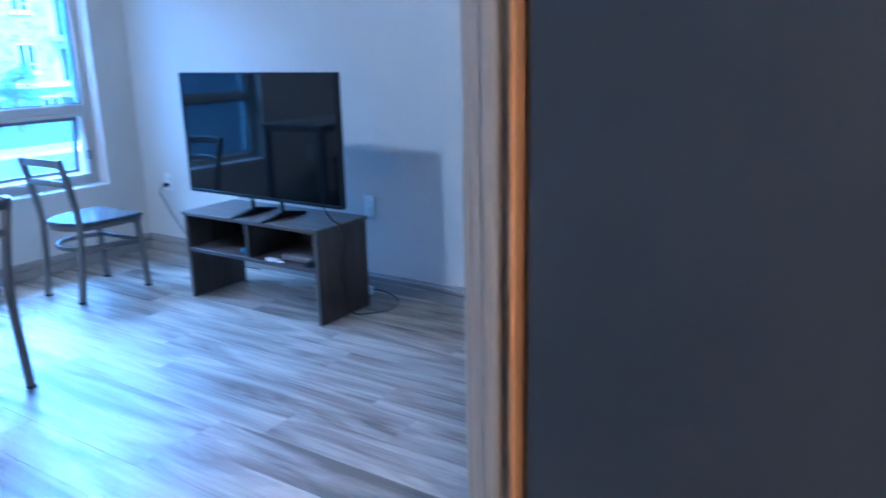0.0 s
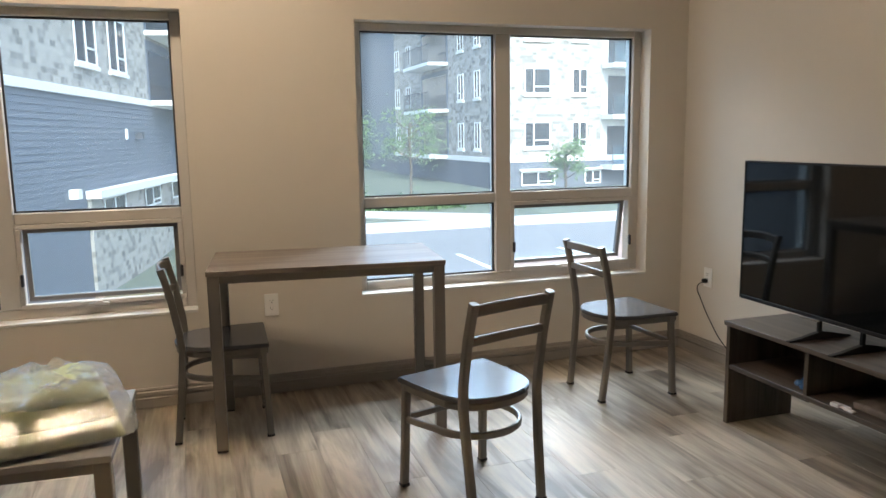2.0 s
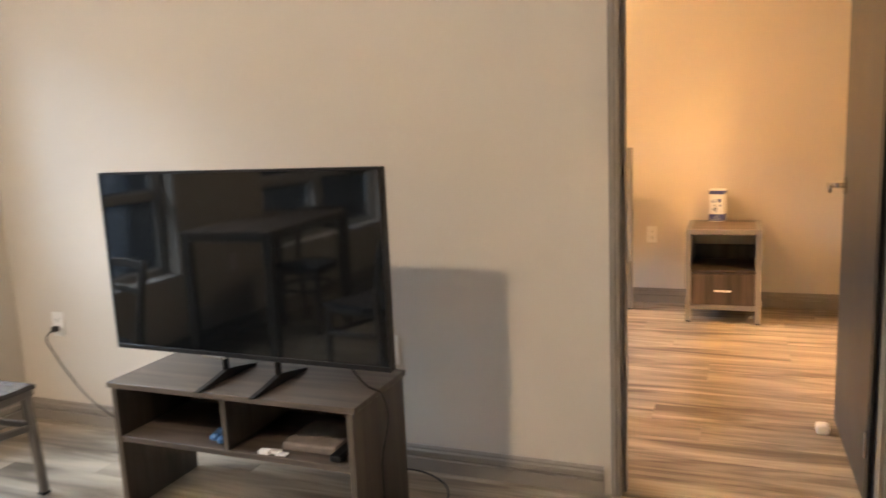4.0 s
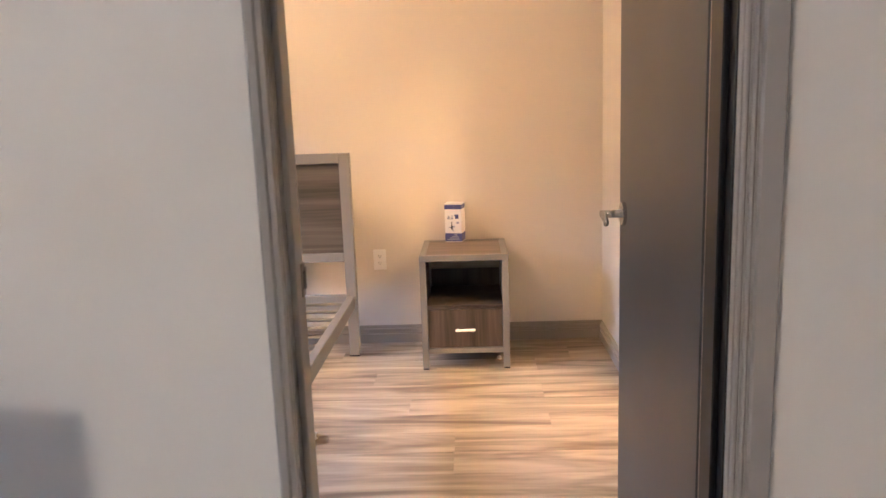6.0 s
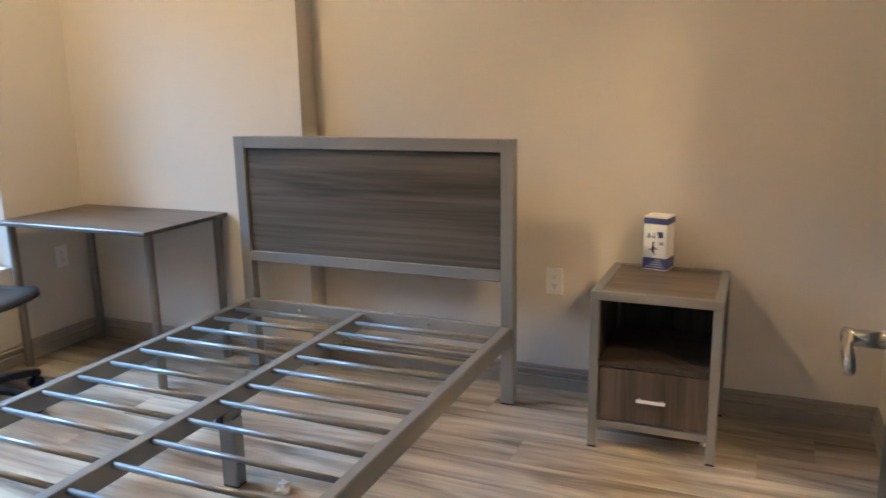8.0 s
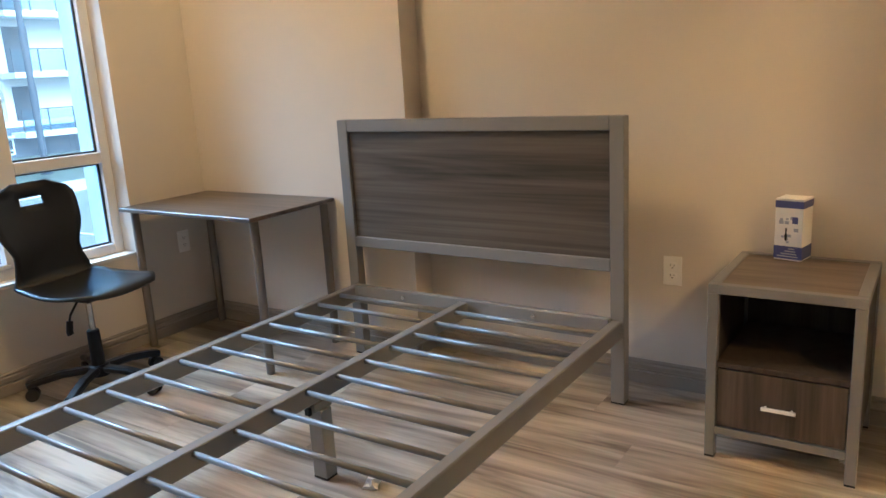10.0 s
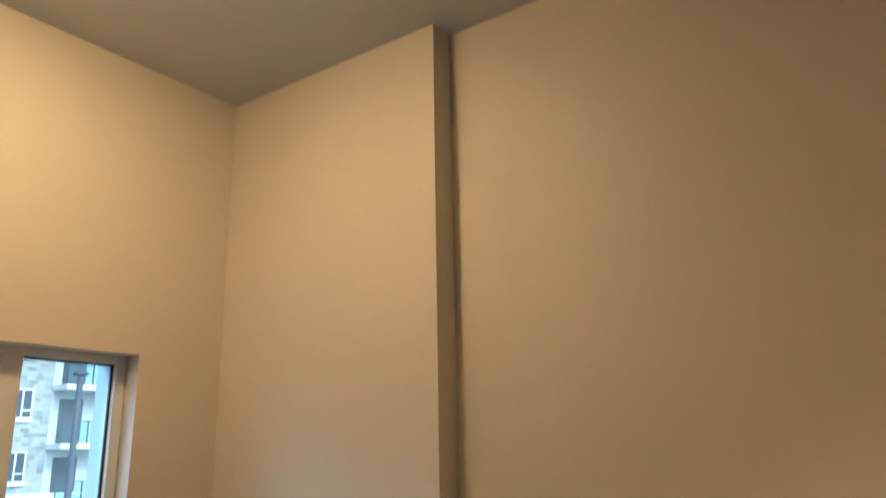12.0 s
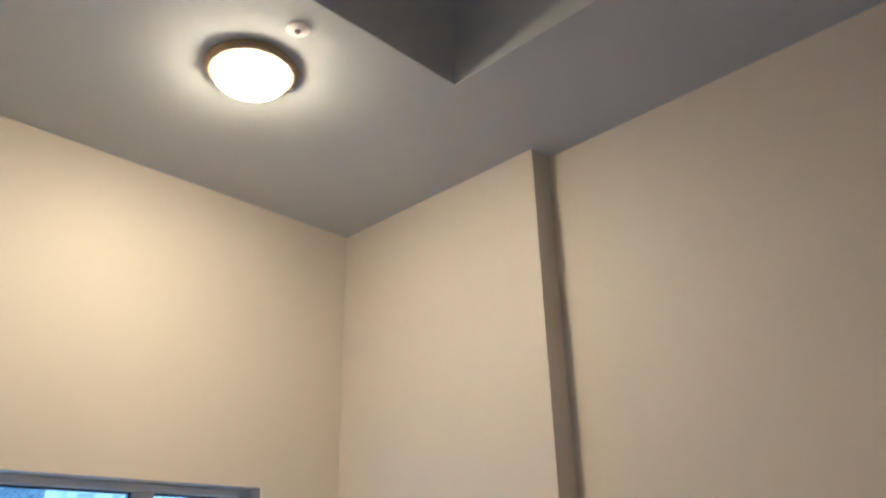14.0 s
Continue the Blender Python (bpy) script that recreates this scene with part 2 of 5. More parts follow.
M_GLOW_NEUTRAL = glow("neutral_lamp_bowl_glass", (1.0, 0.82, 0.60), LAMP_GLOW * 1.3)
M_GLOW_WARM = glow("warm_lamp_bowl_glass", (1.0, 0.54, 0.19), LAMP_GLOW * 1.65)
M_GLOW_BACK = glow("bright_lamp_bowl_glass", (1.0, 0.6, 0.28), LAMP_GLOW * 1.8)
M_BRONZE = mat("bronze_lamp_ring", (0.34, 0.27, 0.17), 0.45, 0.3, vary=0.1)
M_STONE = stone("cut_stone_cladding")
M_SIDING = mat("slate_siding", (0.13, 0.148, 0.175), 0.6, vary=0.12, scale=0.7)
M_CHAR = mat("charcoal_brick", (0.11, 0.12, 0.14), 0.8, vary=0.2, scale=2.0)
M_CREAM = mat("cream_stucco", (0.55, 0.53, 0.5), 0.9, vary=0.08, scale=0.6)
M_BAND = mat("white_stone_band", (0.75, 0.74, 0.71), 0.8, vary=0.05)
M_PANE = mat("dark_window_pane", (0.045, 0.05, 0.055), 0.12, vary=0.3, scale=0.5, spec=0.25)
M_RAIL = mat("dark_balcony_metal", (0.05, 0.055, 0.065), 0.5, vary=0.1)
M_ASPHALT = mat("worn_pale_asphalt", (0.2, 0.2, 0.203), 0.85, vary=0.2, scale=0.5, bump=0.4, bump_scale=40)
M_CONC = mat("pale_concrete", (0.55, 0.54, 0.52), 0.85, vary=0.1, scale=0.7, bump=0.2)
M_GRASS = mat("lawn", (0.11, 0.125, 0.085), 0.95, vary=0.3, scale=1.2, bump=0.8, bump_scale=30)
M_LEAF = mat("spring_leaf", (0.085, 0.15, 0.045), 0.7, vary=0.35, scale=2.0)
M_BARK = mat("bark", (0.1, 0.08, 0.06), 0.9, vary=0.25, scale=12, bump=0.6)

# ---- building helpers ----
def add_box(bm, x0, x1, y0, y1, z0, z1, bevel=0.0, segs=1):
    r = bmesh.ops.create_cube(bm, size=1.0, matrix=Matrix.Translation(((x0 + x1) / 2, (y0 + y1) / 2, (z0 + z1) / 2)) @ Matrix.Diagonal((abs(x1 - x0), abs(y1 - y0), abs(z1 - z0), 1)))
    if bevel:
        edges = {e for v in r["verts"] for e in v.link_edges}
        bmesh.ops.bevel(bm, geom=list(edges), offset=bevel, segments=segs, affect="EDGES", profile=0.5)
    return bm


def add_sweep(bm, pts, profile, closed_ends=True, side=None, loop=False):
    """Sweep a flat profile of (a, b) along points; a runs sideways, b upward."""
    pts = [Vector(p) for p in pts]
    rings = []
    n = len(pts)
    for i, p in enumerate(pts):
        if loop:
            d = pts[(i + 1) % n] - pts[i - 1]
        else:
            d = pts[min(i + 1, n - 1)] - pts[max(i - 1, 0)]
        d.normalize()
        ref = Vector(side) if side else (Vector((0, 0, 1)) if abs(d.z) < 0.9 else Vector((0, 1, 0)))
        a = d.cross(ref).normalized()
        b = a.cross(d).normalized()
        rings.append([bm.verts.new(p + a * u + b * v) for u, v in profile])
    k = len(profile)
    for i in range(n if loop else n - 1):
        r0, r1 = rings[i], rings[(i + 1) % n]
        for j in range(k):
            bm.faces.new((r0[j], r0[(j + 1) % k], r1[(j + 1) % k], r1[j]))
    if closed_ends and not loop:
        bm.faces.new(rings[0][::-1])
        bm.faces.new(rings[-1])
    return bm


def disc(r, n=10):
    return [(r * math.cos(2 * math.pi * i / n), r * math.sin(2 * math.pi * i / n)) for i in range(n)]


def oblong(w, h, c=0.004):
    w, h = w / 2, h / 2
    return [(w - c, -h), (w, -h + c), (w, h - c), (w - c, h), (-w + c, h), (-w, h - c), (-w, -h + c), (-w + c, -h)]


def add_lathe(bm, prof, n=32, at=(0, 0, 0)):
    """Turn (r, z) pairs round the z axis."""
    rings = []
    for r, z in prof:
        rings.append([bm.verts.new((at[0] + r * math.cos(2 * math.pi * i / n), at[1] + r * math.sin(2 * math.pi * i / n), at[2] + z)) for i in range(n)])
    for a, b in zip(rings, rings[1:]):
        for i in range(n):
            bm.faces.new((a[i], a[(i + 1) % n], b[(i + 1) % n], b[i]))
    if prof[0][0] > 1e-4:
        bm.faces.new(rings[0][::-1])
    if prof[-1][0] > 1e-4:
        bm.faces.new(rings[-1])
    return bm


def finish(bm, name, material, smooth=False):
    bmesh.ops.recalc_face_normals(bm, faces=bm.faces)
    me = bpy.data.meshes.new(name)
    bm.to_mesh(me)
    bm.free()
    me.materials.append(material)
    if smooth:
        for p in me.polygons:
            p.use_smooth = True
    return me


def part(name, bm, material, parent=None, label="", smooth=False, at=None):
    ob = new(name, finish(bm, name, material, smooth))
    if parent:
        ob.parent = parent
    if at is not None:
        ob.matrix_local = at
    if label:
        ob["label"] = label
    return ob


def thing(name, m, label, category, group="", kind=""):
    e = new(name)
    e.empty_display_size = 0.1
    e.matrix_world = m
    return tagged(e, label, category, group, kind)


def box_part(name, b, material, parent=None, bevel=0.002, label=""):
    bm = bmesh.new()
    add_box(bm, *b, bevel=bevel)
    return part(name, bm, material, parent, label)


def struct(name, boxes, material, label, category, bevel=0.0):
    bm = bmesh.new()
    for b in boxes:
        add_box(bm, *b, bevel=bevel)
    return tagged(part(name, bm, material), label, category, kind="structure")


# ---- plan ----
XT0, XT1 = 3.512, 3.645          # wall between living room and bedroom
YN0, YN1 = 5.43, 5.78          # outside wall, bedroom side
YNL = 5.515                    # its inner face in the living room
XE = 6.398                     # bedroom east wall
XB = 6.268                     # face of the bedroom's boxed-out chase
YJ = 4.03                      # its end
YS = 1.645                     # bedroom south wall
YL0, YL1 = 1.24, 1.315          # wall between living room and back bedroom
XW = -3.3                      # living room west wall
YB = -2.6                      # back bedroom's far wall
H = 3.413                      # ceiling
DY0, DY1, DH = 1.92, 2.685, 2.06   # bedroom doorway
EX0, EX1 = 0.06, 0.885          # back bedroom doorway
W1 = (-1.09, 0.648, 0.479, 1.943)
W2 = (1.491, 3.256, 0.486, 1.924)
W3 = (4.42, 5.805, 0.482, 1.96)
GZ, GL = -1.55, -2.5                     # ground outside

# ---- walls ----
north = []
xs = [XW - 0.15, W1[0], W1[1], W2[0], W2[1], W3[0], W3[1], XE + 0.15]
xs[5:5] = [XT1, XT1]
for i in range(0, 10, 2):
    north.append((xs[i], xs[i + 1], YNL if i < 6 else YN0, YN1, 0, H))
for w in (W1, W2, W3):
    yw = YN0 if w is W3 else YNL
    north.append((w[0], w[1], yw, YN1, 0, w[2]))
    north.append((w[0], w[1], yw, YN1, w[3], H))
struct("wall_north", north, M_WALL, "off-white painted outside wall with three windows", "wall")
struct("wall_between", [(XT0, XT1, DY1 + 0.02, YNL, 0, H), (XT0, XT1, YL0, DY0 - 0.02, 0, H), (XT0, XT1, DY0 - 0.02, DY1 + 0.02, DH + 0.02, H)],
       M_WALL, "off-white painted wall with a doorway to the bedroom", "wall")
struct("wall_back", [(XW, EX0 - 0.02, YL0, YL1, 0, H), (EX1 + 0.02, XT0, YL0, YL1, 0, H), (EX0 - 0.02, EX1 + 0.02, YL0, YL1, DH + 0.02, H)],
       M_WALL, "off-white painted wall with a doorway to the back bedroom", "wall")
struct("wall_west", [(XW - 0.15, XW, YB - 0.15, YNL, 0, H)], M_WALL, "plain off-white painted wall", "wall")
struct("wall_bedroom_east", [(XE, XE + 0.15, YS - 0.15, YN0, 0, H + 1.0)], M_WALL, "off-white painted bedroom wall behind the bed", "wall")
struct("wall_bedroom_chase", [(XB, XE, YJ, YN0, 0, H)], M_WALL, "boxed-out off-white painted wall chase up to the ceiling", "wall")
# the side wall has an opening to a small room that has a lamp of its own
XA, YA, HA, XO = 5.52, -0.4, 2.7, 4.7
struct("wall_bedroom_south", [(XA, XE, YS - 0.12, YS, 0, H), (XT1, XO, YS - 0.12, YS, 0, H), (XO, XA, YS - 0.12, YS, DH + 0.04, H)], M_WALL, "plain off-white painted bedroom side wall", "wall")
struct("wall_alcove", [(XT1, XA + 0.15, YA - 0.15, YA, 0, HA), (XA, XA + 0.15, YA, YS - 0.12, 0, HA)], M_WALL, "plain off-white painted alcove walls", "wall")
struct("ceiling_alcove", [(XT1, XA + 0.15, YA - 0.15, YS - 0.12, HA, HA + 0.12)], M_CEIL, "flat white painted alcove ceiling", "ceiling")
struct("wall_far", [(XW, XT0, YB - 0.15, YB, 0, H), (XT0, XT1, YB - 0.15, YL0, 0, H)], M_WALL, "plain off-white painted walls of the back bedroom", "wall")
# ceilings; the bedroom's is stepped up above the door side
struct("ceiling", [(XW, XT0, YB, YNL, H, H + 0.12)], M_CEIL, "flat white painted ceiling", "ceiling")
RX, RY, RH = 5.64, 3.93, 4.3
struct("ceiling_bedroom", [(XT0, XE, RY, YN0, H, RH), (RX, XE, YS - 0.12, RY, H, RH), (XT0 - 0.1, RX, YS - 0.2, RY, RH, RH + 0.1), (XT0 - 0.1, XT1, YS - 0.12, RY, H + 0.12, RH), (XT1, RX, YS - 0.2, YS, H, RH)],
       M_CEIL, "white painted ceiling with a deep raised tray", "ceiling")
floor = struct("floor", [(XW - 0.15, XE + 0.15, YB - 0.15, YN1, -0.25, -0.007)], M_SUB, "grey-brown wood plank floor", "floor")

# baseboards with a stepped profile
def baseboard(name, p0, p1, out):
    d = (Vector(p1) - Vector(p0)).normalized()
    bm = bmesh.new()
    prof = [(0, 0), (0.016, 0), (0.016, 0.05), (0.009, 0.054), (0.009, 0.06), (0.015, 0.064), (0.015, 0.08), (0.008, 0.086), (0.009, 0.092), (0.004, 0.1), (0, 0.101)]
    ov = Vector(out)
    ra = [bm.verts.new(Vector(p0) + ov * a + Vector((0, 0, b))) for a, b in prof]
    rb = [bm.verts.new(Vector(p1) + ov * a + Vector((0, 0, b))) for a, b in prof]
    k = len(prof)
    for j in range(k):
        bm.faces.new((ra[j], ra[(j + 1) % k], rb[(j + 1) % k], rb[j]))
    bm.faces.new(ra[::-1])
    bm.faces.new(rb)
    return tagged(part(name, bm, M_TRIM), "taupe painted baseboard along the wall", "baseboard", kind="structure")

baseboard("baseboard", (XT0, DY1 + 0.062, 0.001), (XT0, YNL - 0.016, 0.001), (-1, 0, 0))
baseboard("baseboard", (XT0, YL1, 0.001), (XT0, DY0 - 0.062, 0.001), (-1, 0, 0))
baseboard("baseboard", (XW, YNL, 0.001), (XT0, YNL, 0.001), (0, -1, 0))
baseboard("baseboard", (XT1, YN0, 0.001), (XB - 0.016, YN0, 0.001), (0, -1, 0))
baseboard("baseboard", (XB, YJ, 0.001), (XB, YN0, 0.001), (-1, 0, 0))
baseboard("baseboard", (XB, YJ, 0.001), (XE - 0.016, YJ, 0.001), (0, -1, 0))
baseboard("baseboard", (XE, YS, 0.001), (XE, YJ - 0.016, 0.001), (-1, 0, 0))
baseboard("baseboard", (XT1, YS, 0.001), (XO, YS, 0.001), (0, 1, 0))
baseboard("baseboard", (XA, YS, 0.001), (XE - 0.016, YS, 0.001), (0, 1, 0))
baseboard("baseboard", (EX1 + 0.06, YL1, 0.001), (XT0 - 0.016, YL1, 0.001), (0, 1, 0))


# ---- doors ----
def door_lining(name, label):
    return thing(name, Matrix.Identity(4), label, "door frame", kind="structure")

fr = door_lining("door_frame_1", "taupe painted door frame with moulded casing")
for y0, y1, s in ((DY1, DY1 + 0.02, 1), (DY0 - 0.02, DY0, -1)):
    # hinge-side jamb and stop are black in place of the shaded gap
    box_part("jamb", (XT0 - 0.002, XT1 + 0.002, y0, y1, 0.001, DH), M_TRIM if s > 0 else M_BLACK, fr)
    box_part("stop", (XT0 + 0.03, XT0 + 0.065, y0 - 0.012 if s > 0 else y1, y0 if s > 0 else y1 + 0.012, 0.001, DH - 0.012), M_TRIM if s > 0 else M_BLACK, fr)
    for xa, xb, xc in ((XT0 - 0.014, XT0 - 0.002, XT0 - 0.02), (XT1 + 0.002, XT1 + 0.014, XT1 + 0.02)):
        e0, e1 = (y0 + 0.002, y0 + 0.036) if s > 0 else (y1 - 0.082, y1 - 0.002)
        bm = bmesh.new()
        add_box(bm, xa, xb, e0, e1, 0.001, DH + 0.055, bevel=0.003)
        k0, k1 = (e0 + 0.012, e1 - 0.002) if s > 0 else (e0 + 0.002, e0 + 0.044)
        add_box(bm, min(xa, xc), max(xb, xc), k0, k1, 0.001, DH + 0.052, bevel=0.004)
        if s < 0:
            for m0, m1 in ((0.05, 0.058), (0.064, 0.074)):
                add_box(bm, min(xa, xc) + 0.001, max(xb, xc) - 0.001, e0 + m0, e0 + m1, 0.001, DH + 0.04, bevel=0.003)
        part("casing", bm, M_TRIM, fr)
box_part("head_jamb", (XT0 - 0.002, XT1 + 0.002, DY0 - 0.02, DY1 + 0.02, DH, DH + 0.02), M_TRIM, fr)
for xa, xb in ((XT0 - 0.014, XT0 - 0.002), (XT1 + 0.002, XT1 + 0.014)):
    box_part("head_casing", (xa, xb, DY0 - 0.006, DY1 + 0.006, DH + 0.006, DH + 0.055), M_TRIM, fr)
bm = bmesh.new()
add_box(bm, XT1 - 0.02, XT1 + 0.001, DY1 - 0.003, DY1 + 0.001, 0.965, 1.03, bevel=0.001)
add_box(bm, XT1 + 0.001, XT1 + 0.012, DY1 - 0.004, DY1 + 0.003, 0.975, 1.02, bevel=0.002)
sp = part("strike_plate", bm, M_STEEL, fr, "dull nickel strike plate")
box_part("strike_hole", (XT1 - 0.013, XT1 - 0.001, DY1 - 0.0045, DY1 - 0.002, 0.98, 1.015), M_BLACK, sp, 0.0)

LEVER = [(0, 0.0), (-0.012, 0.0), (-0.03, 0.001), (-0.055, -0.001), (-0.082, -0.008), (-0.09, -0.016)]


def lever_handle(parent, x, z, side):
    """Round rose and a curved lever; side +1 or -1 is the face that it sits on (local y)."""
    bm = bmesh.new()
    add_sweep(bm, [(x, side * 0.0, z), (x, side * 0.006, z), (x, side * 0.010, z)], disc(0.033, 24), side=(0, 0, 1))
    rose = part("rose", bm, M_CHROME, parent, "nickel rose", smooth=False)
    bm = bmesh.new()
    add_sweep(bm, [(x, side * 0.01, z), (x, side * 0.066, z)], disc(0.011, 14), side=(0, 0, 1))
    add_sweep(bm, [(x + a + 0.01, side * (0.062 + 0.004 * (i > 2)), z + b) for i, (a, b) in enumerate(LEVER)], oblong(0.012, 0.021, 0.004), side=(0, 0, 1))
    part("lever", bm, M_CHROME, parent, "nickel lever", smooth=True)


def door_leaf(name, hinge, yaw, width, label, bend):
    """Leaf along local +x from the hinge, its shown face at local y = 0; bend is the way its thickness goes."""
    d = thing(name, Matrix.Translation(hinge) @ pose(0, 0, 0, 0, 0, yaw), label, "door", kind="structure")
    box_part("leaf", (0.0, width, min(0, bend * 0.044), max(0, bend * 0.044), 0.012, DH - 0.006), M_DOOR, d, 0.002)
    hx = width - 0.065
    lever_handle(d, hx, 1.005, -bend)
    bm = bmesh.new()
    add_box(bm, width - 0.001, width + 0.002, bend * 0.022 - 0.012, bend * 0.022 + 0.012, 0.965, 1.075, bevel=0.0008)
    part("latch_plate", bm, M_CHROME, d, "nickel latch plate")
    for hz in (0.22, 1.8):
        bm = bmesh.new()
        add_sweep(bm, [(-0.006, -bend * 0.004, hz - 0.045), (-0.006, -bend * 0.004, hz + 0.045)], disc(0.006, 10))
        part("hinge", bm, M_CHROME, d, "nickel hinge knuckle")
    return d

door_leaf("door_1", (XT1 + 0.016, DY0 + 0.001, 0), 1.0, 0.742, "charcoal painted bedroom door standing open, nickel lever handle", -1)
fr2 = door_lining("door_frame_2", "taupe painted door frame of the back bedroom")
for x0, x1, s in ((EX1, EX1 + 0.02, 1), (EX0 - 0.02, EX0, -1)):
    box_part("jamb", (x0, x1, YL0 - 0.002, YL1 + 0.002, 0.001, DH), M_TRIM, fr2)
    box_part("stop", (x0 - 0.012 if s > 0 else x1, x0 if s > 0 else x1 + 0.012, YL0 + 0.046, YL0 + 0.06, 0.001, DH - 0.012), M_TRIM, fr2)
    for ya, yb, yc in ((YL0 - 0.014, YL0 - 0.002, YL0 - 0.02), (YL1 + 0.002, YL1 + 0.014, YL1 + 0.02)):
        e0, e1 = (x0 + 0.006, x0 + 0.06) if s > 0 else (x1 - 0.06, x1 - 0.006)
        bm = bmesh.new()
        add_box(bm, e0, e1, ya, yb, 0.001, DH + 0.055, bevel=0.003)
        add_box(bm, e0 + 0.014, e1 - 0.014, min(ya, yc), max(yb, yc), 0.001, DH + 0.05, bevel=0.004)
        part("casing", bm, M_TRIM, fr2)
# added strip whose orange stands in for lamplight on the jamb's edge
box_part("weather_strip", (EX1 - 0.042, EX1 + 0.001, YL0 + 0.014, YL0 + 0.0185, 0.002, DH - 0.01), mat("orange_lamplit_edge", (0.55, 0.26, 0.07), 0.6), fr2, 0.001, "jamb edge strip coloured as if lamplit")
box_part("head_jamb", (EX0 - 0.02, EX1 + 0.02, YL0 - 0.002, YL1 + 0.002, DH, DH + 0.02), M_TRIM, fr2)
door_leaf("door_2", (EX1 - 0.046, YL0 + 0.002, 0), -90.6, 0.81, "charcoal painted door standing open into the back bedroom", 1)

# wall-side door bumper on the bedroom floor
bm = bmesh.new()
add_box(bm, 4.235, 4.30, 1.965, 2.015, 0.001, 0.04, bevel=0.012, segs=2)
tagged(part("door_stop", bm, M_WHITE), "small white plastic door stop on the floor", "door stop")


# ---- windows ----
def window(name, w, mull, awn, open_deg, label, vinyl=M_VINYL, face=YNL):
    x0, x1, z0, z1 = w
    e = thing(name, Matrix.Identity(4), label, "window", kind="structure")
    ya, yb = face + 0.1, face + 0.185
    yg = ya + 0.04
    tz0, tz1 = z0 + 0.458, z0 + 0.513
    mx0, mx1 = mull - 0.046, mull + 0.046
    t = 0.05
    for b in ((x0, x0 + t, ya, yb, z0, z1), (x1 - t, x1, ya, yb, z0, z1)):
        box_part("side_frame", b, vinyl, e, 0.004)
    for b in ((x0 + t, x1 - t, ya, yb, z1 - 0.04, z1), (x0 + t, x1 - t, ya, yb, z0, z0 + t)):
        box_part("rail_frame", b, vinyl, e, 0.004)
    box_part("mullion", (mx0, mx1, ya - 0.004, yb, z0 + t, z1 - 0.04), vinyl, e, 0.004)
    for a, b in ((x0 + t, mx0), (mx1, x1 - t)):
        box_part("transom", (a, b, ya - 0.002, yb, tz0, tz1), vinyl, e, 0.004)
    panes = [(x0 + t, mx0, tz1, z1 - 0.04), (mx1, x1 - t, tz1, z1 - 0.04), (x0 + t, mx0, z0 + t, tz0), (mx1, x1 - t, z0 + t, tz0)]
    for i, (a, b, c, d) in enumerate(panes):
        if i == 2 + awn:
            continue
        bm = bmesh.new()
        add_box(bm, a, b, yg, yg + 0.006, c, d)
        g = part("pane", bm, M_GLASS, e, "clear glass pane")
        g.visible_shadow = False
        bm = bmesh.new()
        s = 0.009
        for q in ((a, b, yg - 0.012, yg - 0.001, c, c + s), (a, b, yg - 0.012, yg - 0.001, d - s, d), (a, a + s, yg - 0.012, yg - 0.001, c + s, d - s), (b - s, b, yg - 0.012, yg - 0.001, c + s, d - s)):
            add_box(bm, *q)
        part("gasket", bm, M_GASKET, e)
    a, b, c, d = panes[2 + awn]
    # fixed inner frame, then the sash that hangs from its top edge
    bm = bmesh.new()
    s = 0.022
    for q in ((a, b, ya - 0.012, ya + 0.03, c, c + s), (a, b, ya - 0.012, ya + 0.03, d - s, d), (a, a + s, ya - 0.012, ya + 0.03, c + s, d - s), (b - s, b, ya - 0.012, ya + 0.03, c + s, d - s)):
        add_box(bm, *q, bevel=0.003)
    part("inner_frame", bm, vinyl, e)
    a, b, c, d = a + s, b - s, c + s, d - s
    sash = new("sash")
    sash.parent = e
    sash["label"] = "outward-hung vent sash"
    sash.matrix_local = Matrix.Translation((0, yg + 0.012, d)) @ pose(0, 0, 0, open_deg, 0, 0)
    h = d - c
    bm = bmesh.new()
    s = 0.022
    for q in ((a, b, -0.014, 0.02, -s, -0.002), (a, b, -0.014, 0.02, -h, -h + s), (a, a + s, -0.014, 0.02, -h + s, -s), (b - s, b, -0.014, 0.02, -h + s, -s)):
        add_box(bm, *q, bevel=0.002)
    part("sash_frame", bm, M_SASH, sash)
    bm = bmesh.new()
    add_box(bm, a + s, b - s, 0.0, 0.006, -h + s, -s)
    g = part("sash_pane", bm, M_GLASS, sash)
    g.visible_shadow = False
    # crank operator and side locks
    cx = a + (b - a) * 0.45
    bm = bmesh.new()
    add_box(bm, cx - 0.05, cx + 0.05, ya - 0.034, ya - 0.006, z0 + t - 0.004, z0 + t + 0.014, bevel=0.006, segs=2)
    add_sweep(bm, [(cx + 0.02, ya - 0.03, z0 + t + 0.016), (cx - 0.03, ya - 0.036, z0 + t + 0.022), (cx - 0.085, ya - 0.038, z0 + t + 0.018)], disc(0.006, 8))
    part("crank", bm, vinyl, e, "folding window crank")
    for lx in (a - 0.006, b + 0.006):
        bm = bmesh.new()
        add_box(bm, lx - 0.007, lx + 0.007, ya - 0.03, ya - 0.01, c + h * 0.25, c + h * 0.25 + 0.06, bevel=0.004)
        part("lock", bm, M_GASKET, e, "small lock lever")
    # painted ledge
    box_part("window_sill", (x0, x1, face - 0.003, ya, z0 - 0.012, z0 + 0.003), M_SILL, e, 0.002, "white painted ledge")
    return e

window("window_1", W1, -0.2, 1, 5, "two-bay vinyl window with a vent sash, over the side wing")
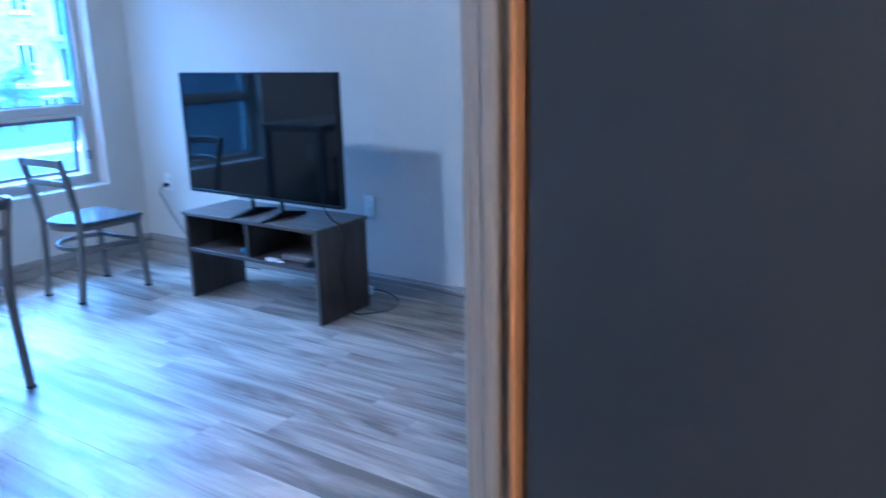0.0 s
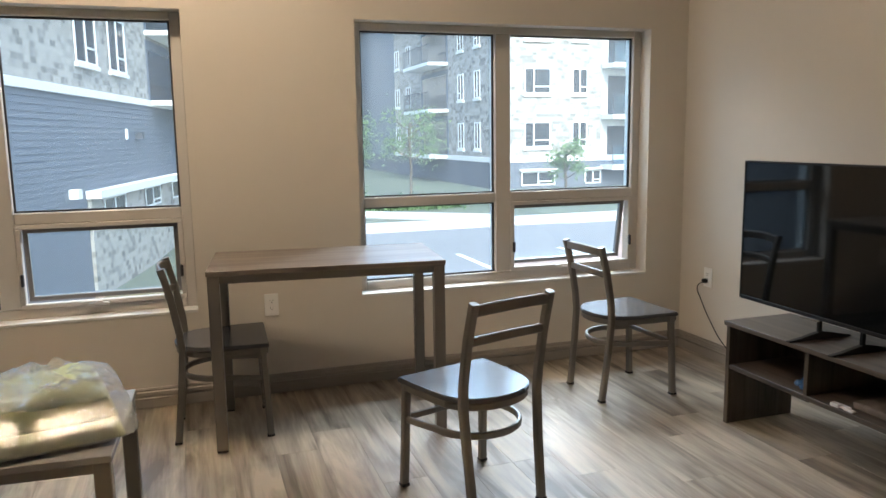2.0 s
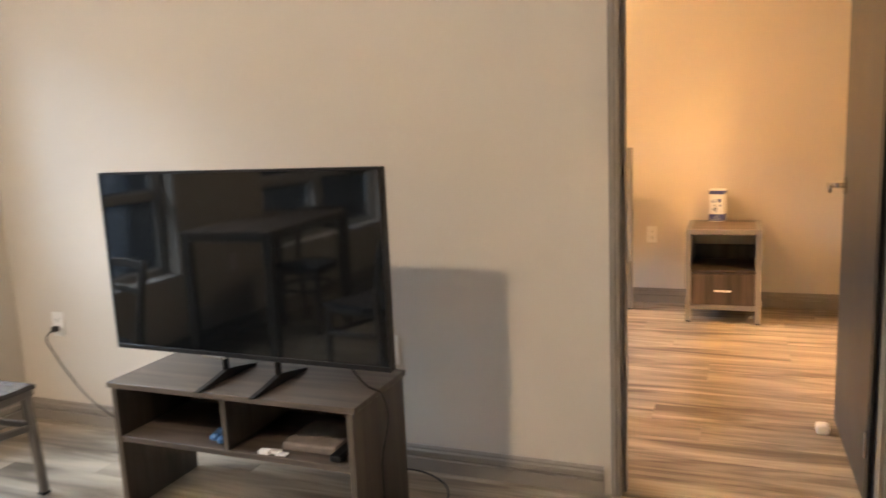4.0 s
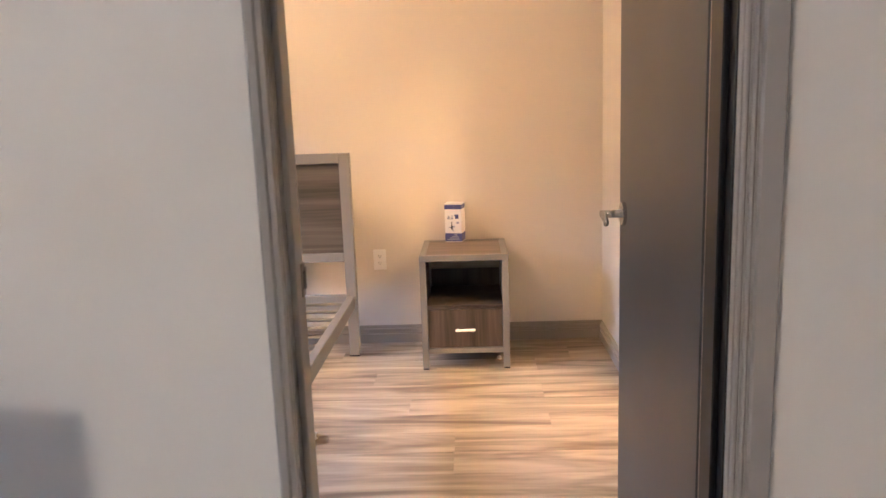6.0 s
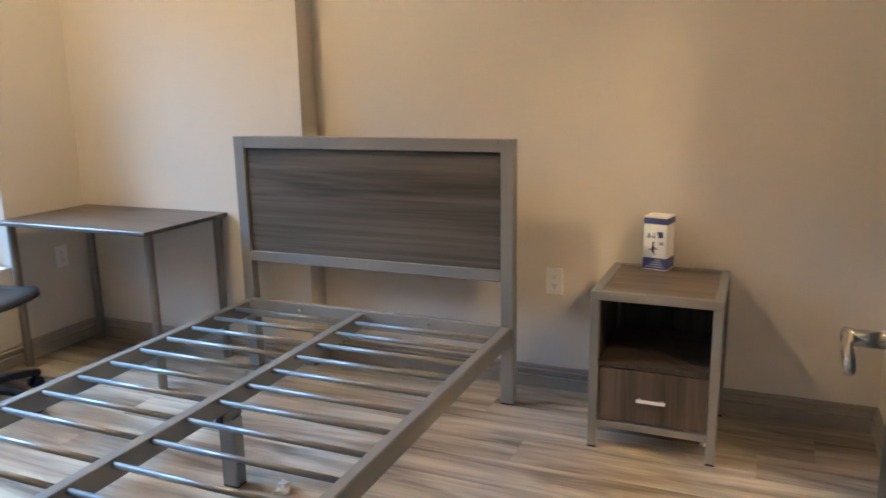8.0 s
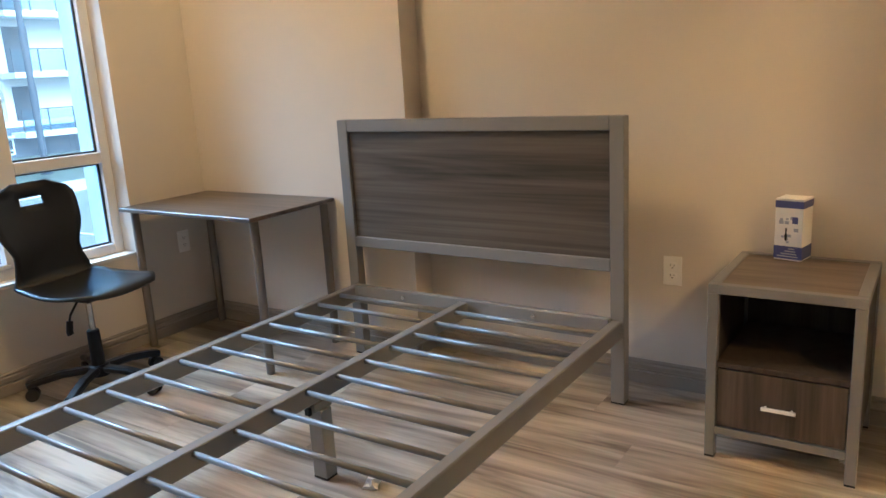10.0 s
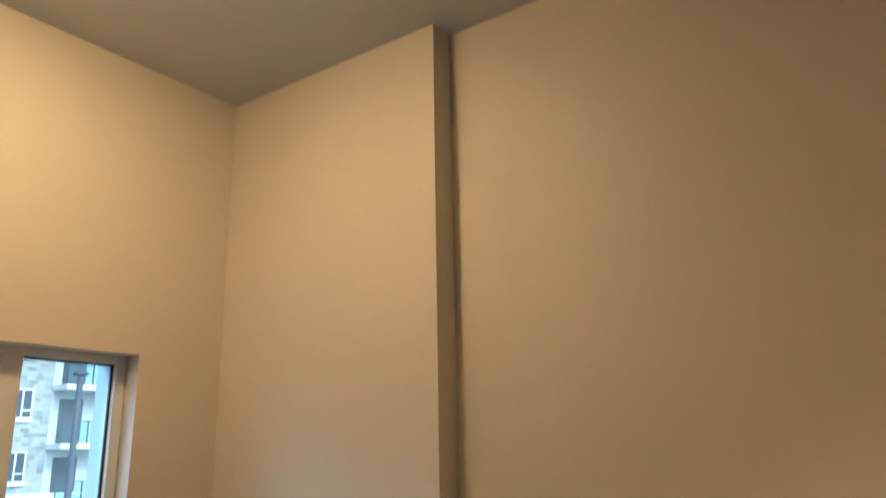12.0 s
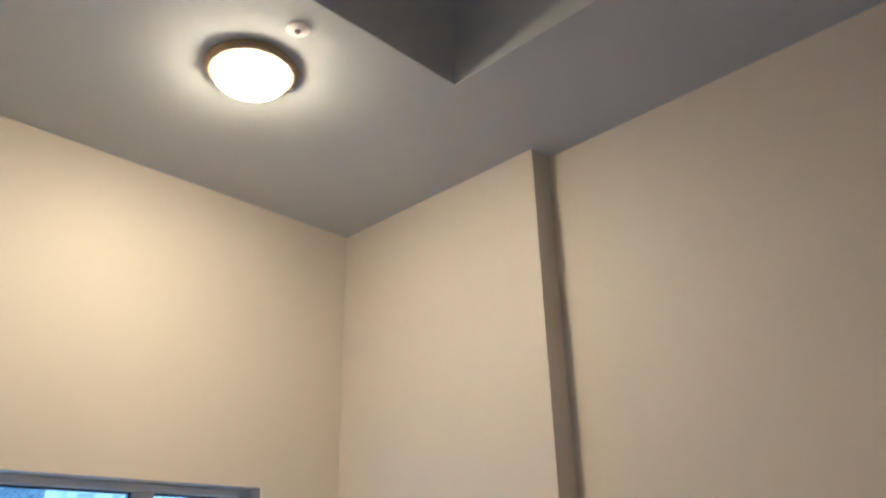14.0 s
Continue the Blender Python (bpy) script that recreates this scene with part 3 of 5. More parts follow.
window("window_2", W2, 2.356, 1, 9, "two-bay vinyl window with a slightly open vent sash")
window("window_3", W3, 5.28, 0, 0, "two-bay bedroom window, vinyl frame lightened as in daylight", M_VINYL_DAYLIT, YN0)


# ---- outlets ----
def outlet(m, label, plug=False):
    o = thing("wall_outlet", m, label, "outlet", "wall outlets")
    bm = bmesh.new()
    add_box(bm, -0.036, 0.036, -0.006, 0.0, -0.058, 0.058, bevel=0.003, segs=2)
    part("cover_plate", bm, M_WHITE, o)
    for dz in (-0.02, 0.02):
        bm = bmesh.new()
        add_sweep(bm, [(0, -0.006, dz), (0, -0.0085, dz)], [(0.0165 * math.copysign(min(1, abs(math.cos(a)) * 1.2), math.cos(a)), 0.014 * math.sin(a)) for a in [2 * math.pi * k / 16 for k in range(16)]], side=(0, 0, 1))
        s = part("socket", bm, M_WHITE, o)
        bm = bmesh.new()
        add_box(bm, -0.008, -0.006, -0.0092, -0.0083, dz - 0.001, dz + 0.008)
        add_box(bm, 0.006, 0.008, -0.0092, -0.0083, dz - 0.001, dz + 0.007)
        add_box(bm, -0.0025, 0.0025, -0.0092, -0.0083, dz - 0.009, dz - 0.005)
        part("slots", bm, M_BLACK, s)
    return o

outlet(Matrix.Translation((XT0, 5.25, 0.478)) @ pose(0, 0, 0, 0, 0, -90), "white wall outlet with a black plug in it")
outlet(Matrix.Translation((XT0, 3.552, 0.472)) @ pose(0, 0, 0, 0, 0, -90), "white wall outlet behind the television stand")
outlet(Matrix.Translation((1.01, YNL, 0.475)), "white wall outlet under the table")
outlet(Matrix.Translation((XE, 2.89, 0.486)) @ pose(0, 0, 0, 0, 0, -90), "white wall outlet beside the nightstand")
outlet(Matrix.Translation((6.09, YN0, 0.478)), "white wall outlet under the desk")


def cable(name, pts, r, label):
    cu = bpy.data.curves.new(name, "CURVE")
    cu.dimensions, cu.bevel_depth, cu.bevel_resolution = "3D", r, 2
    sp = cu.splines.new("BEZIER")
    sp.bezier_points.add(len(pts) - 1)
    for b, p in zip(sp.bezier_points, pts):
        b.co, b.handle_left_type, b.handle_right_type = p, "AUTO", "AUTO"
    cu.materials.append(M_BLACK)
    return tagged(new(name, cu), label, "cable")

bm = bmesh.new()
add_box(bm, XT0 - 0.04, XT0 - 0.0095, 5.237, 5.263, 0.446, 0.472, bevel=0.006, segs=2)
tagged(part("power_plug", bm, M_BLACK), "black power plug in the wall outlet", "plug")
cable("power_cable", [(XT0 - 0.04, 5.25, 0.457), (XT0 - 0.055, 5.275, 0.425), (XT0 - 0.04, 5.26, 0.35), (XT0 - 0.035, 5.18, 0.24), (XT0 - 0.04, 5.05, 0.13), (XT0 - 0.05, 4.75, 0.02), (XT0 - 0.05, 4.4, 0.006)], 0.003, "thin black power cable hanging from the outlet")
cable("television_cable", [(3.06, 3.52, 0.62), (3.06, 3.42, 0.496), (3.07, 3.376, 0.47), (3.06, 3.384, 0.2), (3.11, 3.37, 0.02), (3.17, 3.32, 0.004), (3.28, 3.265, 0.004), (3.38, 3.29, 0.004), (3.44, 3.35, 0.006), (3.455, 3.43, 0.02), (3.43, 3.53, 0.03)], 0.0035, "black cable running down the stand to the floor")

bm = bmesh.new()
add_box(bm, 3.415, 3.445, 3.5, 3.56, 0.001, 0.045, bevel=0.006, segs=2)
tagged(part("power_adapter", bm, M_WHITE), "small white power adapter on the floor behind the stand", "adapter")

# ---- television and stand ----
CX0, CX1, CY0, CY1, CZ = 2.914, 3.285, 3.4, 4.348, 0.48
cab = thing("television_stand", Matrix.Translation((0, 0, 0)), "low grey-brown laminate television stand with two open cubbies", "tv stand")
box_part("top_panel", (CX0 - 0.006, CX1, CY0 - 0.012, CY1 + 0.012, CZ - 0.02, CZ), M_LAM_Y, cab, 0.0015)
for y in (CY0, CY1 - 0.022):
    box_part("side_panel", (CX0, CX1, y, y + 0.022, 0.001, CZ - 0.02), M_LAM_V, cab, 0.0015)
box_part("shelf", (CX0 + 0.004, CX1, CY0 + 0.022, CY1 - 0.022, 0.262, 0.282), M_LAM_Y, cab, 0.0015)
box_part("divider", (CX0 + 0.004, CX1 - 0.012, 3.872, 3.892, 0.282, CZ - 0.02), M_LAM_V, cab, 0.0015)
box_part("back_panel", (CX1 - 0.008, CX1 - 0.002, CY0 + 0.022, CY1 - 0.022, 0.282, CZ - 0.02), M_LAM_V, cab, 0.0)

TVY, TVW, TVZ0, TVZ1 = 3.844, 1.096, 0.573, 1.198
tv = thing("television", Matrix.Translation((3.005, TVY, CZ + 0.001)) @ pose(0, 0, 0, 0, 0, -1.2), "large black flat-screen television, switched off", "television")
z0, z1 = TVZ0 - CZ - 0.001, TVZ1 - CZ - 0.001
bm = bmesh.new()
add_box(bm, 0.002, 0.03, -TVW / 2, TVW / 2, z0, z1, bevel=0.003)
add_box(bm, 0.03, 0.06, -TVW / 2 + 0.12, TVW / 2 - 0.12, z0 + 0.02, z1 - 0.22, bevel=0.01)
part("housing", bm, M_BLACK, tv)
box_part("screen", (-0.002, 0.0018, -TVW / 2 + 0.008, TVW / 2 - 0.008, z0 + 0.016, z1 - 0.008), M_SCREEN, tv, 0.0)
bm = bmesh.new()
s = 0.0075
for q in ((-TVW / 2, TVW / 2, z0, z0 + 0.0155), (-TVW / 2, TVW / 2, z1 - s, z1), (-TVW / 2, -TVW / 2 + s, z0 + 0.0155, z1 - s), (TVW / 2 - s, TVW / 2, z0 + 0.0155, z1 - s)):
    add_box(bm, -0.005, 0.0015, q[0], q[1], q[2], q[3], bevel=0.001)
part("bezel", bm, M_BLACK, tv)
for fy in (0.115, -0.1):
    bm = bmesh.new()
    side = [(-0.11, 0.0), (-0.11, 0.005), (-0.05, 0.013), (0.01, 0.026), (0.05, 0.034), (0.09, 0.028), (0.2, 0.006), (0.2, 0.0)]
    rows = [[bm.verts.new((x, fy + o, z)) for x, z in side] for o in (-0.009, 0.009)]
    for i in range(len(side)):
        j = (i + 1) % len(side)
        bm.faces.new((rows[0][i], rows[0][j], rows[1][j], rows[1][i]))
    bm.faces.new(rows[0])
    bm.faces.new(rows[1][::-1])
    add_box(bm, 0.036, 0.052, fy - 0.006, fy + 0.006, 0.03, 0.16)
    part("stand_foot", bm, M_BLACK, tv, "black metal stand foot")
box_part("badge", (-0.006, 0.004, 0.075, 0.17, z0 - 0.009, z0 + 0.001), M_CHROME, tv, 0.001, "small silver badge strip")

# things on the shelf
bm = bmesh.new()
for a in range(7):
    add_lathe(bm, [(0.0, 0), (0.017, 0.004), (0.02, 0.014), (0.012, 0.024), (0.0, 0.026)], 10, (2.99 + 0.028 * math.cos(a * 0.9), 3.945 + 0.03 * math.sin(a * 0.9), 0.283 + 0.008 * (a % 2)))
tagged(part("blue_clutter", bm, M_BLUE, smooth=True), "small blue plastic piece on the shelf", "clutter")
bm = bmesh.new()
add_box(bm, 2.97, 3.17, 3.5, 3.7, 0.283, 0.313, bevel=0.008, segs=2)
tagged(part("plastic_wrapped_packet", bm, mat("taupe_packet", (0.2, 0.17, 0.15), 0.25, vary=0.3, scale=25, bump=0.8, bump_scale=30)), "flat taupe packet wrapped in plastic on the shelf", "packet")
bm = bmesh.new()
add_box(bm, 2.935, 3.09, 3.462, 3.505, 0.283, 0.305, bevel=0.006, segs=2)
rc = tagged(part("remote_control", bm, M_BLACK), "black remote control on the shelf", "remote control")
bm = bmesh.new()
for i, (a, b) in enumerate(((0, 0), (0.03, 0.008), (0.06, -0.004))):
    add_box(bm, 2.925 + b, 2.95 + b, 3.66 + a, 3.7 + a, 0.283, 0.289 + 0.004 * i, bevel=0.002)
tagged(part("crumpled_paper", bm, M_PAPER), "small torn white paper at the shelf's edge", "paper")


# ---- dining chairs ----
def chair(m, label):
    """Faces local +y; metal tube frame, two-slat back, rounded seat with a ring stretcher."""
    c = thing("dining_chair", m, label, "chair", "dining chairs")
    sq = oblong(0.03, 0.03, 0.005)
    for sx in (-1, 1):
        bm = bmesh.new()
        add_sweep(bm, [(sx * 0.155, -0.205, 0.008), (sx * 0.162, -0.178, 0.25), (sx * 0.168, -0.165, 0.41), (sx * 0.17, -0.172, 0.5), (sx * 0.17, -0.198, 0.65), (sx * 0.168, -0.232, 0.785)], sq, side=(0, 1, 0))
        p = part("back_leg", bm, M_STEEL, c)
        box_part("foot_cap", (sx * 0.155 - 0.016, sx * 0.155 + 0.016, -0.222, -0.19, 0.0, 0.012), M_BLACK, p, 0.002)
        bm = bmesh.new()
        add_sweep(bm, [(sx * 0.19, 0.19, 0.008), (sx * 0.182, 0.172, 0.42)], sq, side=(0, 1, 0))
        p = part("front_leg", bm, M_STEEL, c)
        box_part("foot_cap", (sx * 0.19 - 0.016, sx * 0.19 + 0.016, 0.173, 0.206, 0.0, 0.012), M_BLACK, p, 0.002)
    for z, h, y in ((0.755, 0.04, -0.222), (0.645, 0.032, -0.197)):
        bm = bmesh.new()
        pts = [(0.168 * u, y - 0.03 * (1 - u * u), z + 0.012 * (1 - u * u)) for u in [k / 6 for k in range(-6, 7)]]
        add_sweep(bm, pts, oblong(0.014, h, 0.004))
        part("back_slat", bm, M_STEEL, c)
    # seat outline: straight front, sides drawn in to a round back
    out = []
    for k in range(13):
        a = math.pi * k / 12
        out.append((-0.19 * math.cos(a) * 1.0, -0.02 - 0.185 * math.sin(a) ** 0.8))
    out = [(-0.205, 0.2)] + [(-0.2, 0.1)] + out + [(0.2, 0.1)] + [(0.205, 0.2)]
    def plate(z0, z1, k):
        bm = bmesh.new()
        lo = [bm.verts.new((x * k, y * k, z0)) for x, y in out]
        hi = [bm.verts.new((x * k, y * k, z1)) for x, y in out]
        n = len(out)
        for i in range(n):
            bm.faces.new((lo[i], lo[(i + 1) % n], hi[(i + 1) % n], hi[i]))
        bm.faces.new(lo[::-1])
        top = bm.faces.new(hi)
        bmesh.ops.bevel(bm, geom=list(top.edges), offset=0.004, segments=2, affect="EDGES")
        return bm
    part("seat", plate(0.415, 0.433, 1.0), M_SEAT, c, "slate-grey laminate seat")
    bm = bmesh.new()
    add_sweep(bm, [(x * 0.94, y * 0.93, 0.4) for x, y in out], oblong(0.02, 0.028, 0.004), loop=True)
    part("seat_rim", bm, M_STEEL, c)
    bm = bmesh.new()
    ring = [(-0.186, 0.178, 0.27)] + [(-0.172 * math.cos(math.pi * k / 14), 0.0 - 0.175 * math.sin(math.pi * k / 14), 0.285) for k in range(15)] + [(0.186, 0.178, 0.27)]
    add_sweep(bm, ring, oblong(0.016, 0.026, 0.004))
    part("ring_stretcher", bm, M_STEEL, c)
    bm = bmesh.new()
    add_sweep(bm, [(-0.186, 0.18, 0.275), (0.186, 0.18, 0.275)], oblong(0.014, 0.024, 0.003))
    part("front_stretcher", bm, M_STEEL, c)
    return c

first = chair(pose(1.594, 4.118, 0, 0, 0, 16.5), "grey metal dining chair with slate seat, out on the floor")
c2 = copy_thing(first, pose(2.728, 4.934, 0, 0, 0, -88))
c2["label"] = "grey metal dining chair with slate seat, beneath the window"
c3 = copy_thing(first, pose(0.742, 5.125, 0, 0, 0, -92))
c3["label"] = "grey metal dining chair with slate seat, at the table's end"


# ---- tables ----
def leg_table(name, m, w, d, h, top_mat, label, category, thick=0.022):
    """Origin at the middle of the table on the floor."""
    t = thing(name, m, label, category)
    box_part("tabletop", (-w / 2, w / 2, -d / 2, d / 2, h - thick, h), top_mat, t, 0.002)
    i = 0.004
    for sx in (-1, 1):
        for sy in (-1, 1):
            x, y = sx * (w / 2 - i - 0.024), sy * (d / 2 - i - 0.024)
            bm = bmesh.new()
            add_box(bm, x - 0.024, x + 0.024, y - 0.024, y + 0.024, 0.006, h - thick, bevel=0.003)
            l = part("leg", bm, M_STEEL, t)
            box_part("foot_cap", (x - 0.023, x + 0.023, y - 0.023, y + 0.023, 0.0, 0.007), M_BLACK, l, 0.001)
    for sy in (-1, 1):
        y = sy * (d / 2 - i - 0.02)
        box_part("apron", (-w / 2 + 0.052, w / 2 - 0.052, y - 0.012, y + 0.012, h - thick - 0.034, h - thick), M_STEEL, t, 0.002)
    for sx in (-1, 1):
        x = sx * (w / 2 - i - 0.02)
        box_part("apron", (x - 0.012, x + 0.012, -d / 2 + 0.052, d / 2 - 0.052, h - thick - 0.034, h - thick), M_STEEL, t, 0.002)
    return t

leg_table("dining_table", pose(1.217, 5.03, 0, 0, 0, -6.2), 1.015, 0.56, 0.788, M_LAM_X, "grey-brown wood-grain table on taupe metal legs below the window", "table")
leg_table("coffee_table", pose(-0.06, 4.165, 0, 0, 0, -3.0), 0.92, 0.6, 0.44, mat("pale_grey_laminate", (0.3, 0.29, 0.28), 0.25, vary=0.1, scale=6), "low table with pale grey top and taupe metal legs", "table")

# bagged blanket on the low table
def cushion(name, w, d, h, z, material, parent, seed, x=0.0, y=0.0, lumps=0.02, label="", smooth=True, fine=0.0, nx=22, ny=16):
    rnd = random.Random(seed)
    bm = bmesh.new()
    off = Vector((rnd.random() * 20, rnd.random() * 20, 0))
    def top(u, v):
        e = max(0.0, 1 - abs(u) ** 5) ** 0.5 * max(0.0, 1 - abs(v) ** 5) ** 0.5
        return e, noise.noise(Vector((u * 2.2, v * 2.2, 0)) + off) * lumps + noise.noise(Vector((u * 6, v * 6, 3)) + off) * lumps * 0.45 + noise.noise(Vector((u * 17, v * 13, 7)) + off) * fine
    up, dn = [], []
    for i in range(nx + 1):
        for j in range(ny + 1):
            u, v = 2 * i / nx - 1, 2 * j / ny - 1
            e, k = top(u, v)
            px, py = x + u * w / 2, y + v * d / 2
            up.append(bm.verts.new((px, py, z + h * (0.35 + 0.65 * e) + k * e)))
            dn.append(bm.verts.new((px * 0.99, py * 0.99, z + h * 0.22 * (1 - e))))
    f = lambda a, i, j: a[i * (ny + 1) + j]
    for i in range(nx):
        for j in range(ny):
            bm.faces.new((f(up, i, j), f(up, i + 1, j), f(up, i + 1, j + 1), f(up, i, j + 1)))
            bm.faces.new((f(dn, i, j), f(dn, i, j + 1), f(dn, i + 1, j + 1), f(dn, i + 1, j)))
    for i in range(nx):
        bm.faces.new((f(up, i, 0), f(dn, i, 0), f(dn, i + 1, 0), f(up, i + 1, 0)))
        bm.faces.new((f(up, i, ny), f(up, i + 1, ny), f(dn, i + 1, ny), f(dn, i, ny)))
    for j in range(ny):
        bm.faces.new((f(up, 0, j), f(up, 0, j + 1), f(dn, 0, j + 1), f(dn, 0, j)))
        bm.faces.new((f(up, nx, j), f(dn, nx, j), f(dn, nx, j + 1), f(up, nx, j + 1)))
    return part(name, bm, material, parent, label, smooth=smooth)

bag = thing("bagged_blanket", pose(0.16, 4.06, 0.441, 0, 0, 12), "folded green blanket in a clear plastic bag on the low table", "blanket")
cushion("blanket_fold", 0.45, 0.36, 0.075, 0.003, M_GREEN, bag, 1, lumps=0.02, label="olive blanket layer")
cushion("blanket_fold", 0.42, 0.34, 0.08, 0.062, M_GREEN, bag, 2, lumps=0.035, label="olive blanket layer")
cushion("blanket_fold", 0.36, 0.3, 0.06, 0.115, M_PALE, bag, 3, x=0.01, y=0.01, lumps=0.03, label="pale green blanket layer")
g = cushion("plastic_bag", 0.52, 0.43, 0.185, 0.001, M_FILM, bag, 4, lumps=0.04, label="crinkled clear plastic bag", smooth=False, fine=0.02, nx=44, ny=34)
g.visible_shadow = False

# ---- bed ----
BY0, BY1, BX1, BX0 = 2.995, 4.326, 6.2, 4.25
bed = thing("bed_frame", Matrix.Identity(4), "bare grey metal bed frame with slats and wood-panel headboard", "bed")
HZ = 1.101
for y in (BY0, BY1 - 0.055):
    box_part("head_post", (BX1 - 0.05, BX1, y, y + 0.055, 0.006, HZ), M_BED, bed, 0.003)
    box_part("foot_cap", (BX1 - 0.049, BX1 - 0.001, y + 0.001, y + 0.054, 0.0, 0.008), M_BLACK, bed, 0.001)
box_part("head_top_rail", (BX1 - 0.05, BX1, BY0 + 0.055, BY1 - 0.055, HZ - 0.052, HZ), M_BED, bed, 0.003)
box_part("head_mid_rail", (BX1 - 0.05, BX1, BY0 + 0.055, BY1 - 0.055, 0.527, 0.574), M_BED, bed, 0.003)
box_part("headboard_panel", (BX1 - 0.034, BX1 - 0.012, BY0 + 0.055, BY1 - 0.055, 0.574, HZ - 0.052), wood("dark_headboard_laminate", (0.034, 0.03, 0.025), (0.125, 0.11, 0.092), (7, 0.55, 12), 0.45, 0.05, soft=0.9), bed, 0.0, "grey-brown wood-grain panel")
RZ0, RZ1 = 0.268, 0.34
for y in (BY0 + 0.01, BY1 - 0.05):
    box_part("side_rail", (BX0, BX1 - 0.05, y, y + 0.04, RZ0, RZ1), M_BED, bed, 0.004)
box_part("head_rail", (BX1 - 0.082, BX1 - 0.052, BY0 + 0.05, BY1 - 0.05, RZ0, RZ1 + 0.012), M_BED, bed, 0.003)
box_part("foot_rail", (BX0, BX0 + 0.03, BY0 + 0.05, BY1 - 0.05, RZ0, RZ1), M_BED, bed, 0.003)
BM = 3.682
box_part("centre_rail", (BX0 + 0.03, BX1 - 0.082, BM - 0.02, BM + 0.02, RZ0 + 0.01, RZ1 + 0.003), M_BED, bed, 0.003)
for i in range(13):
    x = 6.02 - 0.1455 * i
    for a, b in ((BY0 + 0.046, BM - 0.018), (BM + 0.018, BY1 - 0.046)):
        bm = bmesh.new()
        add_sweep(bm, [(x, a, RZ1 - 0.012), (x, b, RZ1 - 0.012)], disc(0.0095, 10))
        part("slat", bm, M_BED, bed, smooth=True)
for x in (5.2,):
    bm = bmesh.new()
    add_box(bm, x - 0.012, x + 0.04, BM - 0.03, BM + 0.03, 0.006, RZ0 - 0.02, bevel=0.003)
    part("centre_leg", bm, M_BED, bed)
    box_part("leg_bracket", (x - 0.03, x + 0.055, BM - 0.022, BM + 0.022, RZ0 - 0.022, RZ0 + 0.0095), M_BED, bed, 0.003)
    box_part("clamp_knob", (x - 0.045, x - 0.03, BM - 0.012, BM + 0.012, RZ0 - 0.03, RZ0 + 0.0), M_BLACK, bed, 0.004)
    box_part("foot_cap", (x - 0.011, x + 0.039, BM - 0.029, BM + 0.029, 0.0, 0.008), M_BLACK, bed, 0.001)
for y in (BY0 + 0.012, BY1 - 0.058):
    box_part("foot_leg", (BX0, BX0 + 0.046, y, y + 0.046, 0.001, RZ0), M_BED, bed, 0.003)
for y in (3.357, 3.997):
    bm = bmesh.new()
    add_sweep(bm, [(BX1 - 0.0825, y, 0.324), (BX1 - 0.088, y, 0.324)], disc(0.009, 10), side=(0, 0, 1))
    part("bolt", bm, M_CHROME, bed, "bright bolt head")

# ---- nightstand ----
NX0, NX1, NY0, NY1, NZ = 5.908, 6.375, 2.19, 2.634, 0.592
ns = thing("nightstand", Matrix.Identity(4), "grey-framed wood nightstand with open shelf and one drawer", "nightstand")
p = 0.032
for x in (NX0, NX1 - p):
    for y in (NY0, NY1 - p):
        box_part("post", (x, x + p, y, y + p, 0.006, NZ - 0.03), M_BED, ns, 0.002)
        box_part("foot_cap", (x + 0.001, x + p - 0.001, y + 0.001, y + p - 0.001, 0.0, 0.008), M_BLACK, ns, 0.0)
for b in ((NX0, NX0 + p, NY0, NY1), (NX1 - p, NX1, NY0, NY1), (NX0 + p, NX1 - p, NY0, NY0 + p), (NX0 + p, NX1 - p, NY1 - p, NY1)):
    box_part("top_frame", (*b, NZ - 0.03, NZ), M_BED, ns, 0.002)
box_part("top_panel", (NX0 + p, NX1 - p, NY0 + p, NY1 - p, NZ - 0.022, NZ - 0.004), wood("brown_inset_laminate", (0.080, 0.060, 0.044), (0.192, 0.148, 0.108), (12, 0.8, 12), 0.36, 0.05), ns, 0.0, "brown wood-grain inset top")
# sides, shelf and back carry the cubby's shade in their colour
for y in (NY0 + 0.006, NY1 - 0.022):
    box_part("side_panel", (NX0 + p, NX1 - p, y, y + 0.016, 0.1, NZ - 0.03), M_LAM_SHADED, ns, 0.0)
box_part("shelf", (NX0 + 0.004, NX1 - 0.03, NY0 + p, NY1 - p, 0.318, 0.336), M_LAM_SHADED, ns, 0.001)
box_part("back_panel", (NX1 - 0.014, NX1 - 0.004, NY0 + p, NY1 - p, 0.1, 0.43), M_LAM_SHADED, ns, 0.0)
box_part("bottom_rail", (NX0 + 0.001, NX0 + p - 0.001, NY0 + p, NY1 - p, 0.085, 0.112), M_BED, ns, 0.002)
box_part("bottom_panel", (NX0 + p, NX1 - p, NY0 + p, NY1 - p, 0.1, 0.112), M_LAM_Y, ns, 0.0)
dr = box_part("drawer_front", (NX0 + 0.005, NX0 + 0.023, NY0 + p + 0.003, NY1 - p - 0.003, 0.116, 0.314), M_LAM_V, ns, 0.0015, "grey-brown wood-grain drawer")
bm = bmesh.new()
add_box(bm, NX0 - 0.016, NX0 - 0.008, 2.362, 2.462, 0.203, 0.215, bevel=0.002)
for y in (2.372, 2.448):
    add_box(bm, NX0 - 0.01, NX0 + 0.006, y, y + 0.006, 0.205, 0.213)
part("handle", bm, M_WHITE, dr, "pale bar handle")

